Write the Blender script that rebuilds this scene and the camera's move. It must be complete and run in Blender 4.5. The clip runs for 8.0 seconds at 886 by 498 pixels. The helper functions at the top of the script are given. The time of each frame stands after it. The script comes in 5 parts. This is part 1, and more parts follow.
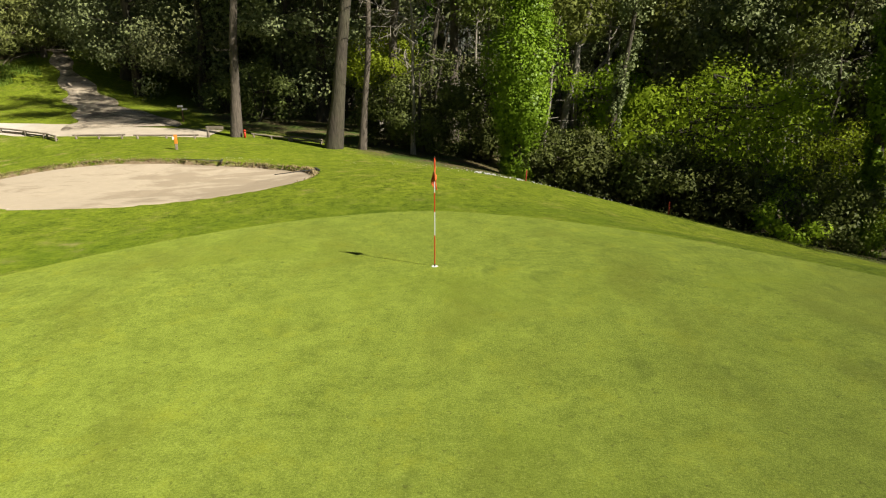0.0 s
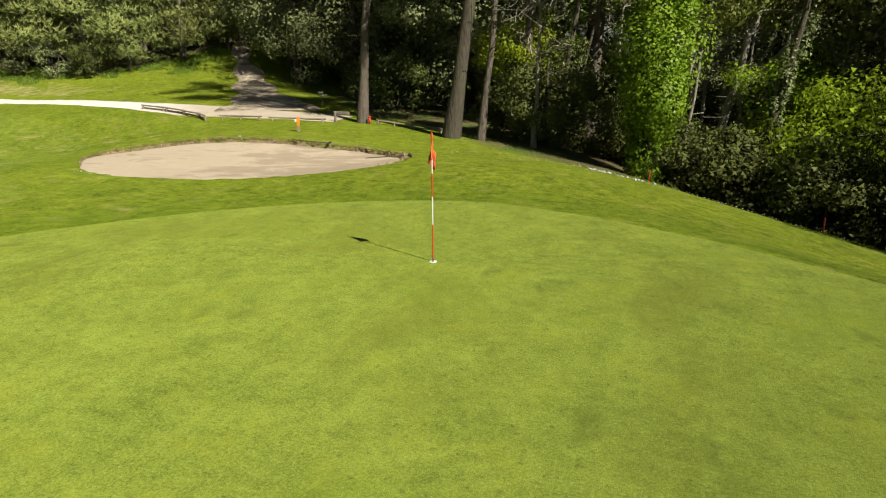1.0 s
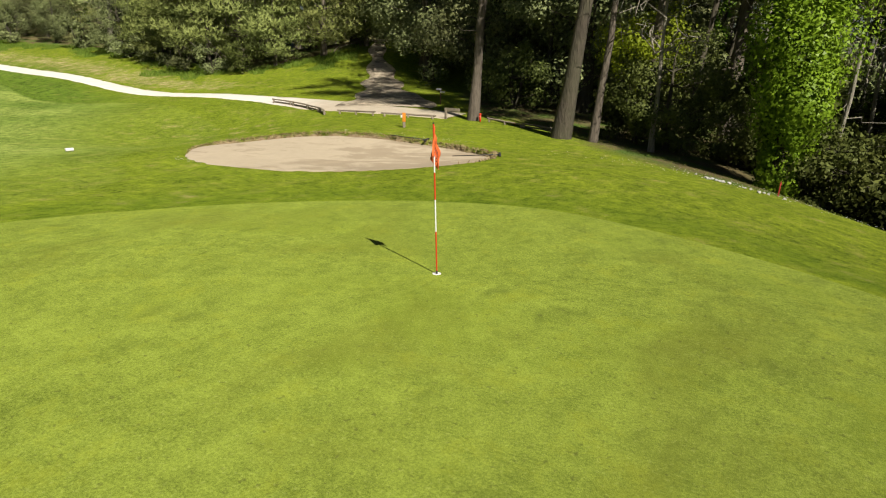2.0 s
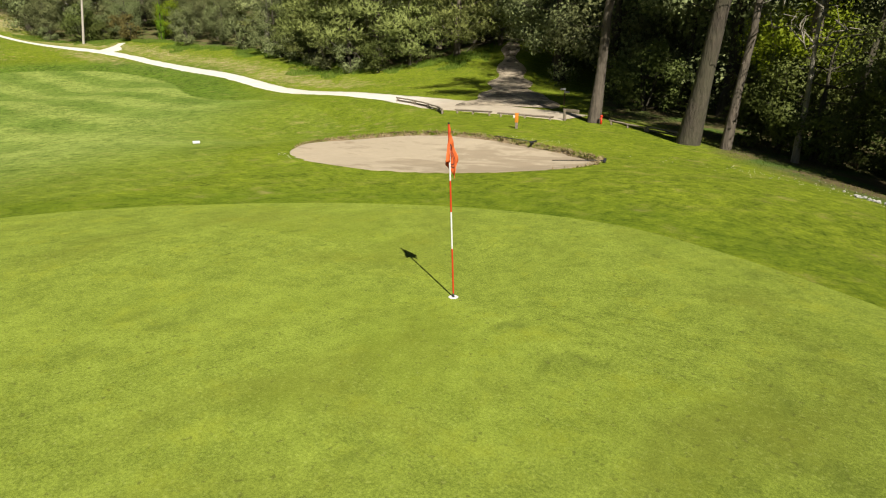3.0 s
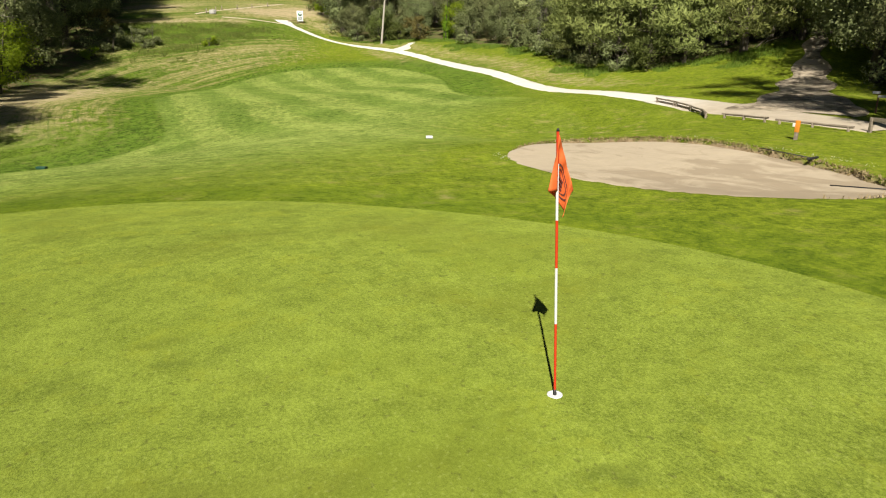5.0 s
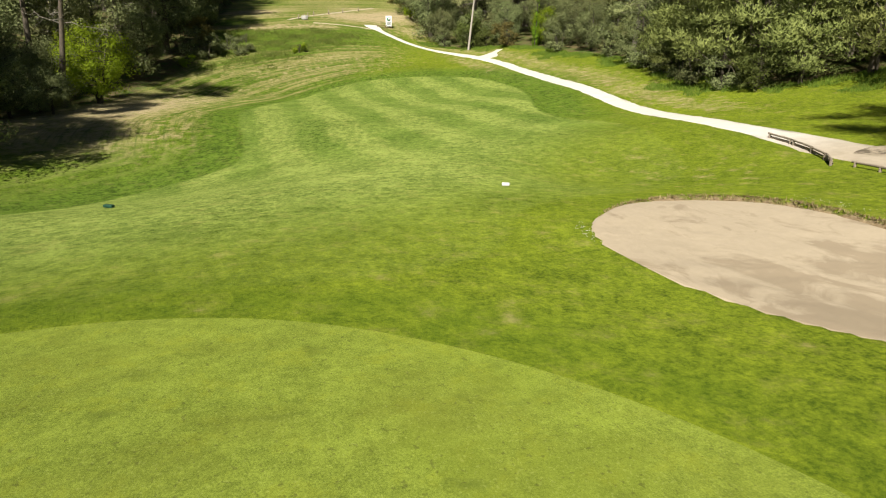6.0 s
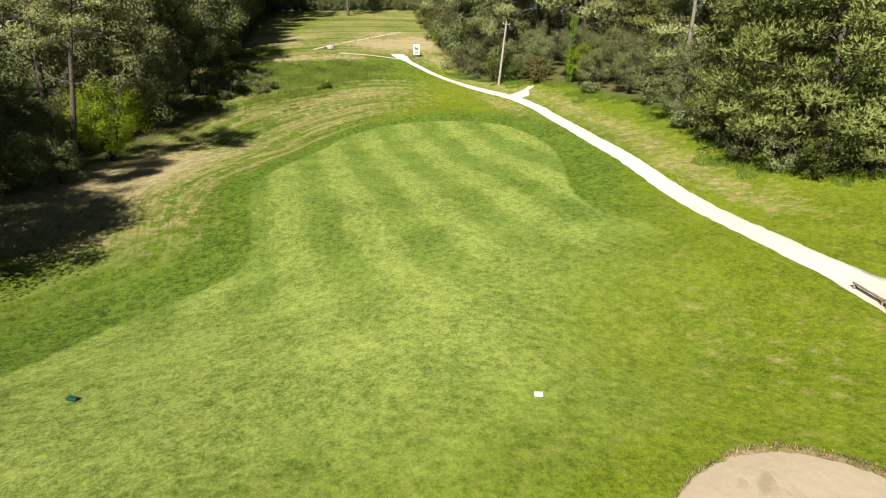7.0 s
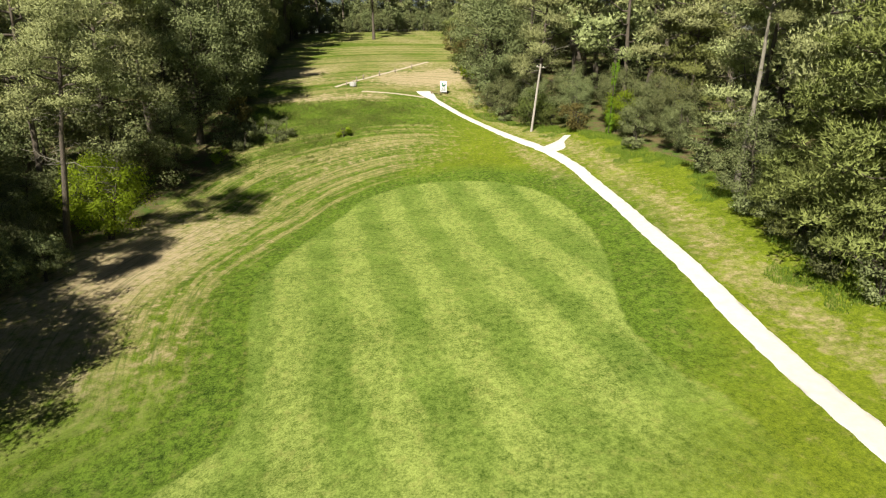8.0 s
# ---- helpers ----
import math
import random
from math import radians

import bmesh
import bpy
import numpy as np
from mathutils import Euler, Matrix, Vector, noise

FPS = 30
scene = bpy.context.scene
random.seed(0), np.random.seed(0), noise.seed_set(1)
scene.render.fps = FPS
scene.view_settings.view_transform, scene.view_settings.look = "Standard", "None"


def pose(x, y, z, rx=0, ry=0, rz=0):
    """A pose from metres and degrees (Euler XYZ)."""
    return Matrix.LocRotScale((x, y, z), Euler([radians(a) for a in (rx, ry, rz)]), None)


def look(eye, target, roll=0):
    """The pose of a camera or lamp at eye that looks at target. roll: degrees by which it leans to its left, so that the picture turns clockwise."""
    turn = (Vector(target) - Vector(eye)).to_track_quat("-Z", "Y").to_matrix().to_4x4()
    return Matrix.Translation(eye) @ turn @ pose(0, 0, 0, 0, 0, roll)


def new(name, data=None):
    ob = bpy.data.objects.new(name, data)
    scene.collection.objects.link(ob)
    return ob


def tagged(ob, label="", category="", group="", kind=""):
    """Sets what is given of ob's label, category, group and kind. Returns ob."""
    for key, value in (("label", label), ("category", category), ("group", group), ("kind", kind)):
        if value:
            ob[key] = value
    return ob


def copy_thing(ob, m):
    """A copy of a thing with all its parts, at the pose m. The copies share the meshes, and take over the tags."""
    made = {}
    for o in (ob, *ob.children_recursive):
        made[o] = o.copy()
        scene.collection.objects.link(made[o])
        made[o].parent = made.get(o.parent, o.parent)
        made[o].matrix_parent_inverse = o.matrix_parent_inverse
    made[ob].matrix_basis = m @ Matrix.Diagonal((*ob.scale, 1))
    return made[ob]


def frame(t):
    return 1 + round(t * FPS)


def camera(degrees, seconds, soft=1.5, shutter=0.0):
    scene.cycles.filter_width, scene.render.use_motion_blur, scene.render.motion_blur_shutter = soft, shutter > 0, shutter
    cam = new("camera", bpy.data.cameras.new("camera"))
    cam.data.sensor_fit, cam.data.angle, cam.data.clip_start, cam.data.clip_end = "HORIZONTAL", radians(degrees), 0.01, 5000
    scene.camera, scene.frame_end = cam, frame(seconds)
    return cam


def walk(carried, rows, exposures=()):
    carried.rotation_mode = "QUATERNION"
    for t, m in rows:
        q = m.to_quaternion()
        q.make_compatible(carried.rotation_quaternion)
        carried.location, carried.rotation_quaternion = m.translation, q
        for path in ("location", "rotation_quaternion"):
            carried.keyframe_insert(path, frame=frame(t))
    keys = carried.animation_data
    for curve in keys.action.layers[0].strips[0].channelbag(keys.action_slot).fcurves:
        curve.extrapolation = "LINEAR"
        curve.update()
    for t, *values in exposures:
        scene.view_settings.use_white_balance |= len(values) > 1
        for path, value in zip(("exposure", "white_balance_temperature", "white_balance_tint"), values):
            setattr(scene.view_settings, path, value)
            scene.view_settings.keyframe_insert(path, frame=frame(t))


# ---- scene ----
cam = camera(70.5, 8.0, soft=1.15)
PATH = [
    (0, (-0.039, -11.296, 3.778), (-0.006, -9.383, 3.196), 0.0),
    (0.5, (1.381, -10.328, 3.433), (1.134, -8.431, 2.85), 0.3),
    (1, (2.641, -9.215, 3.132), (2.144, -7.367, 2.549), 0.5),
    (1.5, (3.445, -8.246, 2.989), (2.734, -6.47, 2.405), 0.6),
    (3, (4.615, -5.413, 2.794), (3.348, -3.981, 2.207), 0.4),
    (3.5, (4.631, -4.69, 2.748), (3.214, -3.406, 2.16), 0.4),
    (4, (4.473, -3.969, 2.699), (2.923, -2.85, 2.111), 0.4),
    (4.5, (4.163, -3.293, 2.653), (2.506, -2.342, 2.063), 0.4),
    (5, (3.677, -2.625, 2.585), (1.933, -1.846, 1.992), 0.3),
    (5.2, (3.404, -2.382, 2.573), (1.633, -1.667, 1.979), 0.4),
    (6.3, (-0.409, -0.594, 5.514), (-2.249, -0.094, 4.909), 0.2),
    (6.5, (-1.531, -0.183, 6.628), (-3.374, 0.302, 6.023), 0.1),
    (7, (-5.011, 0.827, 9.779), (-6.864, 1.272, 9.174), 0.1),
    (7.5, (-9.151, 1.83, 12.783), (-11.015, 2.234, 12.18), -0.0),
    (8, (-14.054, 2.867, 15.967), (-15.927, 3.23, 15.366), -0.1),
]
# the camera closes its exposure a little as the sunlit grass fills the view
EXPOSURES = [(0, 0.68), (0.5, 0.6), (1.5, 0.5), (3, 0.46), (4.5, 0.48), (5, 0.51), (6.5, 0.5), (7, 0.58), (7.5, 0.59), (8, 0.6)]
walk(cam, [(t, look(eye, target, roll)) for t, eye, target, roll in PATH], exposures=EXPOSURES)

# ---- light ----
SUN_AZ, SUN_EL = radians(-30.5), radians(43.0)
world = bpy.data.worlds.new("sky")
scene.world = world
world.use_nodes = True
wn = world.node_tree
sky = wn.nodes.new("ShaderNodeTexSky")
sky.sky_type, sky.sun_disc = "NISHITA", False
sky.sun_elevation, sky.sun_rotation = SUN_EL, radians(90) - SUN_AZ
sky.air_density, sky.dust_density, sky.ozone_density = 1.0, 0.6, 1.0
wn.links.new(sky.outputs[0], wn.nodes["Background"].inputs[0])
wn.nodes["Background"].inputs[1].default_value = 0.019
sun_data = bpy.data.lights.new("sun", "SUN")
sun_data.energy, sun_data.angle, sun_data.color = 5.0, radians(0.53), (1.0, 0.94, 0.83)
sun = new("sun", sun_data)
to_sun = Vector((math.cos(SUN_EL) * math.cos(SUN_AZ), math.cos(SUN_EL) * math.sin(SUN_AZ), math.sin(SUN_EL)))
sun.matrix_basis = look(to_sun * 200, (0, 0, 0))


# ---- materials ----
def nodes_of(name):
    m = bpy.data.materials.new(name)
    m.use_nodes = True
    nt = m.node_tree
    bsdf = nt.nodes["Principled BSDF"]
    return m, nt, bsdf


def node(nt, kind, **vals):
    n = nt.nodes.new(kind)
    for k, v in vals.items():
        if k.startswith("i_"):
            n.inputs[k[2:].replace("_", " ")].default_value = v
        elif k == "blend":
            n.blend_type = v
        elif k == "operation":
            n.operation = v
        elif k == "data_type":
            n.data_type = v
    return n


def noise_fac(nt, scale, detail=4.0, rough=0.6, stretch=None, distort=0.0):
    """Noise over the thing's own metres, spread to fill 0 to 1."""
    co = nt.nodes.new("ShaderNodeTexCoord")
    src = co.outputs["Object"]
    if stretch:
        mp = nt.nodes.new("ShaderNodeMapping")
        mp.inputs["Scale"].default_value = stretch
        nt.links.new(src, mp.inputs["Vector"])
        src = mp.outputs[0]
    n = node(nt, "ShaderNodeTexNoise", i_Scale=scale, i_Detail=detail, i_Roughness=rough, i_Distortion=distort)
    nt.links.new(src, n.inputs["Vector"])
    mr = node(nt, "ShaderNodeMapRange", i_From_Min=0.28, i_From_Max=0.72)
    nt.links.new(n.outputs["Fac"], mr.inputs["Value"])
    return mr.outputs[0]


def mix(nt, fac, a, b, blend="MIX"):
    m = nt.nodes.new("ShaderNodeMix")
    m.data_type, m.blend_type = "RGBA", blend
    for sock, v in ((m.inputs[0], fac), (m.inputs[6], a), (m.inputs[7], b)):
        if isinstance(v, (int, float)):
            sock.default_value = v
        elif isinstance(v, tuple):
            sock.default_value = (*v, 1.0)
        else:
            nt.links.new(v, sock)
    return m.outputs[2]


def calc(nt, op, a, b=0.0, clamp=False):
    m = nt.nodes.new("ShaderNodeMath")
    m.operation, m.use_clamp = op, clamp
    for i, v in enumerate((a, b)):
        if isinstance(v, (int, float)):
            m.inputs[i].default_value = v
        else:
            nt.links.new(v, m.inputs[i])
    return m.outputs[0]


def attr(nt, name):
    a = nt.nodes.new("ShaderNodeAttribute")
    a.attribute_name = name
    return a.outputs["Fac"]


def ramp(nt, val, lo, hi):
    mr = node(nt, "ShaderNodeMapRange", i_From_Min=lo, i_From_Max=hi)
    nt.links.new(val, mr.inputs["Value"])
    return mr.outputs[0]


def bump(nt, bsdf, height, strength, dist):
    b = node(nt, "ShaderNodeBump", i_Strength=strength, i_Distance=dist)
    nt.links.new(height, b.inputs["Height"])
    nt.links.new(b.outputs[0], bsdf.inputs["Normal"])


def plain(name, a, b, rough=0.7, scale=6.0, metal=0.0, relief=0.0, stretch=None):
    """A paint, wood or stone of two mixed colours, with grain at two scales."""
    m, nt, bs = nodes_of(name)
    big, fine = noise_fac(nt, scale, 3, stretch=stretch), noise_fac(nt, scale * 9, 3, stretch=stretch)
    col = mix(nt, big, a, b)
    col = mix(nt, calc(nt, "MULTIPLY", fine, 0.35), col, tuple(v * 0.6 for v in a))
    nt.links.new(col, bs.inputs["Base Color"])
    bs.inputs["Roughness"].default_value, bs.inputs["Metallic"].default_value = rough, metal
    if relief:
        bump(nt, bs, fine, 0.6, relief)
    return m


def bark(name, a, b, moss=(0.1, 0.13, 0.04), moss_amount=0.25):
    m, nt, bs = nodes_of(name)
    plates = noise_fac(nt, 7, 5, 0.65, (1.6, 1.6, 0.35))
    big = noise_fac(nt, 0.9, 3)
    col = mix(nt, plates, a, b)
    col = mix(nt, calc(nt, "MULTIPLY", big, moss_amount), col, moss)
    nt.links.new(col, bs.inputs["Base Color"])
    bs.inputs["Roughness"].default_value = 0.9
    bump(nt, bs, plates, 0.9, 0.04)
    return m


def foliage(name, dark, light, translucent=0.35, rough=0.55):
    """Leaves: each leaf its own shade, light shining partly through."""
    m, nt, bs = nodes_of(name)
    geo = nt.nodes.new("ShaderNodeNewGeometry")
    info = nt.nodes.new("ShaderNodeObjectInfo")
    patch = noise_fac(nt, 0.55, 3)
    f = calc(nt, "ADD", calc(nt, "MULTIPLY", geo.outputs["Random Per Island"], 0.55), calc(nt, "MULTIPLY", patch, 0.45))
    col = mix(nt, f, dark, light)
    hsv = nt.nodes.new("ShaderNodeHueSaturation")
    hue = node(nt, "ShaderNodeMapRange", i_To_Min=0.485, i_To_Max=0.512)
    nt.links.new(info.outputs["Random"], hue.inputs["Value"])
    nt.links.new(hue.outputs[0], hsv.inputs["Hue"])
    val = node(nt, "ShaderNodeMapRange", i_To_Min=0.8, i_To_Max=1.2)
    nt.links.new(info.outputs["Random"], val.inputs["Value"])
    nt.links.new(val.outputs[0], hsv.inputs["Value"])
    nt.links.new(col, hsv.inputs["Color"])
    nt.links.new(hsv.outputs[0], bs.inputs["Base Color"])
    bs.inputs["Roughness"].default_value = rough
    bs.inputs["Specular IOR Level"].default_value = 0.12
    tr = nt.nodes.new("ShaderNodeBsdfTranslucent")
    nt.links.new(hsv.outputs[0], tr.inputs["Color"])
    mx = nt.nodes.new("ShaderNodeMixShader")
    mx.inputs[0].default_value = translucent
    nt.links.new(bs.outputs[0], mx.inputs[1])
    nt.links.new(tr.outputs[0], mx.inputs[2])
    nt.links.new(mx.outputs[0], nt.nodes["Material Output"].inputs["Surface"])
    return m


def turf_colour(nt, dark, light, dry, dry_amount, scales=(5.5, 17, 70), weights=(0.22, 0.2, 0.16), broad=(0.18, 0.24)):
    """Short grass: broad drifts, hand-wide patches and blade-fine grain."""
    drift, patch = noise_fac(nt, 0.22, 3), noise_fac(nt, 1.7, 4, 0.65)
    grain = [ramp(nt, noise_fac(nt, sc, 2, 0.6), 0.22, 0.78) for sc in scales]
    f = calc(nt, "ADD", calc(nt, "MULTIPLY", drift, broad[0]), calc(nt, "MULTIPLY", patch, broad[1]))
    f = calc(nt, "SUBTRACT", f, (sum(weights) + sum(broad) - 1) / 2)
    for g, w in zip(grain, weights):
        f = calc(nt, "ADD", f, calc(nt, "MULTIPLY", g, w))
    fine = calc(nt, "ADD", calc(nt, "MULTIPLY", grain[1], 0.5), calc(nt, "MULTIPLY", grain[2], 0.5))
    col = mix(nt, f, dark, light)
    spots = ramp(nt, noise_fac(nt, 1.1, 5, 0.75), 0.55, 1.0)
    return mix(nt, calc(nt, "MULTIPLY", spots, dry_amount), col, dry), fine


def make_green_mat():
    m, nt, bs = nodes_of("putting_turf")
    col, fine = turf_colour(nt, (0.043, 0.064, 0.006), (0.258, 0.32, 0.045), (0.235, 0.256, 0.02), 0.4, (6.5, 36, 105), (0.13, 0.24, 0.28), (0.16, 0.24))
    olive = ramp(nt, noise_fac(nt, 0.42, 4, 0.6, (1, 0.7, 1), 0.4), 0.5, 0.95)
    col = mix(nt, calc(nt, "MULTIPLY", olive, 0.6), col, (0.10, 0.115, 0.014))
    lush = ramp(nt, noise_fac(nt, 0.31, 3, 0.6, (0.8, 1.1, 1)), 0.55, 1.0)
    col = mix(nt, calc(nt, "MULTIPLY", lush, 0.35), col, (0.135, 0.185, 0.014))
    blots = ramp(nt, noise_fac(nt, 1.5, 3, 0.6, (1, 0.6, 1), 0.3), 0.74, 0.98)
    col = mix(nt, calc(nt, "MULTIPLY", blots, 0.5), col, (0.075, 0.10, 0.014))
    dots = ramp(nt, noise_fac(nt, 11, 3, 0.6), 0.74, 0.95)
    col = mix(nt, calc(nt, "MULTIPLY", dots, 0.5), col, (0.055, 0.06, 0.014))
    grit = ramp(nt, noise_fac(nt, 26, 2, 0.5), 0.72, 0.95)
    col = mix(nt, calc(nt, "MULTIPLY", grit, 0.2), col, (0.33, 0.37, 0.10))
    nt.links.new(col, bs.inputs["Base Color"])
    bs.inputs["Roughness"].default_value = 0.8
    bs.inputs["Specular IOR Level"].default_value = 0.12
    bs.inputs["Diffuse Roughness"].default_value = 1.0
    bump(nt, bs, fine, 0.6, 0.008)
    return m


def streak_noise(nt, along, across):
    """Mower and tyre streaks that run along the fairway's edge."""
    co = nt.nodes.new("ShaderNodeTexCoord")
    sep, cmb = nt.nodes.new("ShaderNodeSeparateXYZ"), nt.nodes.new("ShaderNodeCombineXYZ")
    nt.links.new(co.outputs["Object"], sep.inputs[0])
    nt.links.new(calc(nt, "MULTIPLY", attr(nt, "fairway"), across), cmb.inputs[0])
    nt.links.new(calc(nt, "MULTIPLY", sep.outputs[0], along), cmb.inputs[1])
    n = node(nt, "ShaderNodeTexNoise", i_Scale=1.0, i_Detail=4.0, i_Roughness=0.65, i_Distortion=0.5)
    nt.links.new(cmb.outputs[0], n.inputs["Vector"])
    return ramp(nt, n.outputs["Fac"], 0.3, 0.7)


def make_ground_mat():
    """One lawn sheet: mown fairway with stripes, first cut, dry rough, soil and wood floor, told apart by distances to their edges."""
    m, nt, bs = nodes_of("lawn")
    wob = calc(nt, "MULTIPLY", calc(nt, "SUBTRACT", noise_fac(nt, 1.4, 4), 0.5), 0.5)
    fair, dry, wood, soil, left = (attr(nt, n) for n in ("fairway", "dry", "wood", "soil", "lane"))
    rough_col, fine = turf_colour(nt, (0.022, 0.046, 0.002), (0.225, 0.275, 0.018), (0.235, 0.225, 0.05), 0.5, (4.5, 14, 60), (0.26, 0.26, 0.22), (0.2, 0.32))
    fair_col, _ = turf_colour(nt, (0.04, 0.075, 0.006), (0.30, 0.365, 0.085), (0.30, 0.30, 0.085), 0.5, (2.4, 8, 30), (0.28, 0.36, 0.3), (0.3, 0.32))
    cut_col, _ = turf_colour(nt, (0.012, 0.032, 0.002), (0.128, 0.205, 0.022), (0.22, 0.215, 0.065), 0.4, (2.4, 7, 28), (0.4, 0.44, 0.26), (0.26, 0.4))
    # mowing stripes: uneven in width and strength
    sway = calc(nt, "MULTIPLY", calc(nt, "SUBTRACT", noise_fac(nt, 0.13, 3), 0.5), 1.1)
    bands = calc(nt, "SINE", calc(nt, "ADD", calc(nt, "MULTIPLY", calc(nt, "SUBTRACT", attr(nt, "stripe"), 1.25), 1.1636), sway))
    ragged = calc(nt, "MULTIPLY", calc(nt, "SUBTRACT", noise_fac(nt, 1.3, 5, 0.7, (0.35, 1.3, 1)), 0.5), 1.1)
    strength = calc(nt, "MULTIPLY", attr(nt, "striped"), calc(nt, "ADD", 0.5, calc(nt, "MULTIPLY", noise_fac(nt, 0.19, 3), 0.5)))
    fair_col = mix(nt, calc(nt, "MULTIPLY", ramp(nt, calc(nt, "ADD", bands, ragged), -0.5, 0.5), strength), fair_col, mix(nt, 1.0, fair_col, (0.57, 0.68, 0.48), "MULTIPLY"))
    flecks = ramp(nt, noise_fac(nt, 1.9, 5, 0.75, (0.5, 1.4, 1), 0.5), 0.6, 0.95)
    fair_col = mix(nt, calc(nt, "MULTIPLY", flecks, 0.5), fair_col, (0.055, 0.10, 0.008))
    straw, _ = turf_colour(nt, (0.10, 0.105, 0.022), (0.34, 0.315, 0.12), (0.34, 0.26, 0.14), 0.5, (3.2, 9, 34), (0.3, 0.32, 0.24), (0.2, 0.32))
    streak = streak_noise(nt, 0.14, 1.3)
    own = noise_fac(nt, 1.1, 5, 0.7)
    swath = streak_noise(nt, 0.02, 0.42)
    combed = mix(nt, calc(nt, "MULTIPLY", left, 0.8), own, calc(nt, "ADD", calc(nt, "MULTIPLY", streak, 0.45), calc(nt, "MULTIPLY", swath, 0.55)))
    dry_f = ramp(nt, calc(nt, "ADD", dry, calc(nt, "MULTIPLY", calc(nt, "SUBTRACT", combed, 0.5), calc(nt, "ADD", 1.0, calc(nt, "MULTIPLY", left, 1.7)))), 0.28, 0.75)
    col = mix(nt, dry_f, mix(nt, calc(nt, "MULTIPLY", left, 0.75), rough_col, cut_col), straw)
    bare = mix(nt, noise_fac(nt, 2.3, 4, 0.7), (0.30, 0.235, 0.125), (0.46, 0.375, 0.235))
    col = mix(nt, calc(nt, "MULTIPLY", ramp(nt, calc(nt, "ADD", dry, calc(nt, "MULTIPLY", calc(nt, "SUBTRACT", own, 0.5), 0.9)), 0.72, 1.1), 0.85), col, bare)
    mower = calc(nt, "MULTIPLY", ramp(nt, streak_noise(nt, 0.16, 4.5), 0.5, 0.9), calc(nt, "MULTIPLY", left, 0.7))
    col = mix(nt, mower, col, (0.05, 0.085, 0.012))
    pale = mix(nt, calc(nt, "MULTIPLY", ramp(nt, calc(nt, "ADD", calc(nt, "MULTIPLY", streak, 0.5), calc(nt, "MULTIPLY", swath, 0.5)), 0.45, 0.75), 0.6), cut_col, (0.21, 0.255, 0.06))
    col = mix(nt, calc(nt, "MULTIPLY", attr(nt, "deep"), 0.7), col, pale)
    edge = calc(nt, "ADD", fair, calc(nt, "MULTIPLY", wob, 0.5))
    near_cut = calc(nt, "MULTIPLY", calc(nt, "MULTIPLY", ramp(nt, calc(nt, "MULTIPLY", edge, calc(nt, "ADD", 1.0, calc(nt, "MULTIPLY", left, 1.1))), -7.5, -3.4), 0.9), attr(nt, "mown"))
    col = mix(nt, calc(nt, "MULTIPLY", near_cut, ramp(nt, calc(nt, "MULTIPLY", combed, calc(nt, "ADD", calc(nt, "MULTIPLY", left, 0.55), 0.45)), 0.8, 0.3)), col, cut_col)
    col = mix(nt, calc(nt, "MULTIPLY", ramp(nt, edge, -0.15, 0.2), attr(nt, "mown")), col, fair_col)
    ring = calc(nt, "MULTIPLY", attr(nt, "fringe"), calc(nt, "ADD", 0.1, calc(nt, "MULTIPLY", noise_fac(nt, 0.8, 4), 0.4)))
    col = mix(nt, ring, col, (0.045, 0.09, 0.004))
    litter = mix(nt, noise_fac(nt, 3.0, 5, 0.7), (0.06, 0.05, 0.022), (0.16, 0.125, 0.06))
    litter = mix(nt, ramp(nt, noise_fac(nt, 0.7, 4), 0.35, 0.8), litter, (0.07, 0.11, 0.02))
    col = mix(nt, ramp(nt, calc(nt, "ADD", wood, calc(nt, "MULTIPLY", wob, 2.0)), -0.6, 0.8), col, litter)
    earth = mix(nt, noise_fac(nt, 9, 4, 0.7), (0.14, 0.10, 0.055), (0.36, 0.28, 0.17))
    col = mix(nt, ramp(nt, calc(nt, "ADD", soil, calc(nt, "MULTIPLY", wob, 0.5)), -0.08, 0.05), col, earth)
    nt.links.new(col, bs.inputs["Base Color"])
    bs.inputs["Roughness"].default_value = 0.85
    bs.inputs["Specular IOR Level"].default_value = 0.12
    bs.inputs["Diffuse Roughness"].default_value = 1.0
    bump(nt, bs, calc(nt, "ADD", calc(nt, "MULTIPLY", fine, 0.5), noise_fac(nt, 6, 4, 0.7)), 0.7, 0.04)
    return m


def make_sand_mat():
    m, nt, bs = nodes_of("bunker_sand")
    mid, fine = noise_fac(nt, 4.0, 4, 0.65), noise_fac(nt, 45, 3, 0.7)
    broad = noise_fac(nt, 0.42, 5, 0.62, (1, 1.6, 1), 0.8)
    damp = calc(nt, "MULTIPLY", ramp(nt, calc(nt, "ADD", broad, attr(nt, "damp")), 0.56, 0.8), 1.0)
    prints = calc(nt, "MULTIPLY", ramp(nt, noise_fac(nt, 1.7, 3, 0.55, (0.7, 1.5, 1), 0.6), 0.7, 0.78), ramp(nt, noise_fac(nt, 0.3, 2), 0.5, 0.75))
    col = mix(nt, mid, (0.475, 0.392, 0.275), (0.53, 0.44, 0.315))
    col = mix(nt, calc(nt, "MULTIPLY", damp, 0.8), col, (0.345, 0.272, 0.182))
    col = mix(nt, calc(nt, "MULTIPLY", prints, 0.5), col, (0.34, 0.27, 0.18))
    col = mix(nt, calc(nt, "MULTIPLY", fine, 0.16), col, (0.33, 0.26, 0.17))
    nt.links.new(col, bs.inputs["Base Color"])
    bs.inputs["Roughness"].default_value = 0.95
    bump(nt, bs, calc(nt, "ADD", mid, calc(nt, "MULTIPLY", fine, 0.3)), 0.3, 0.03)
    return m


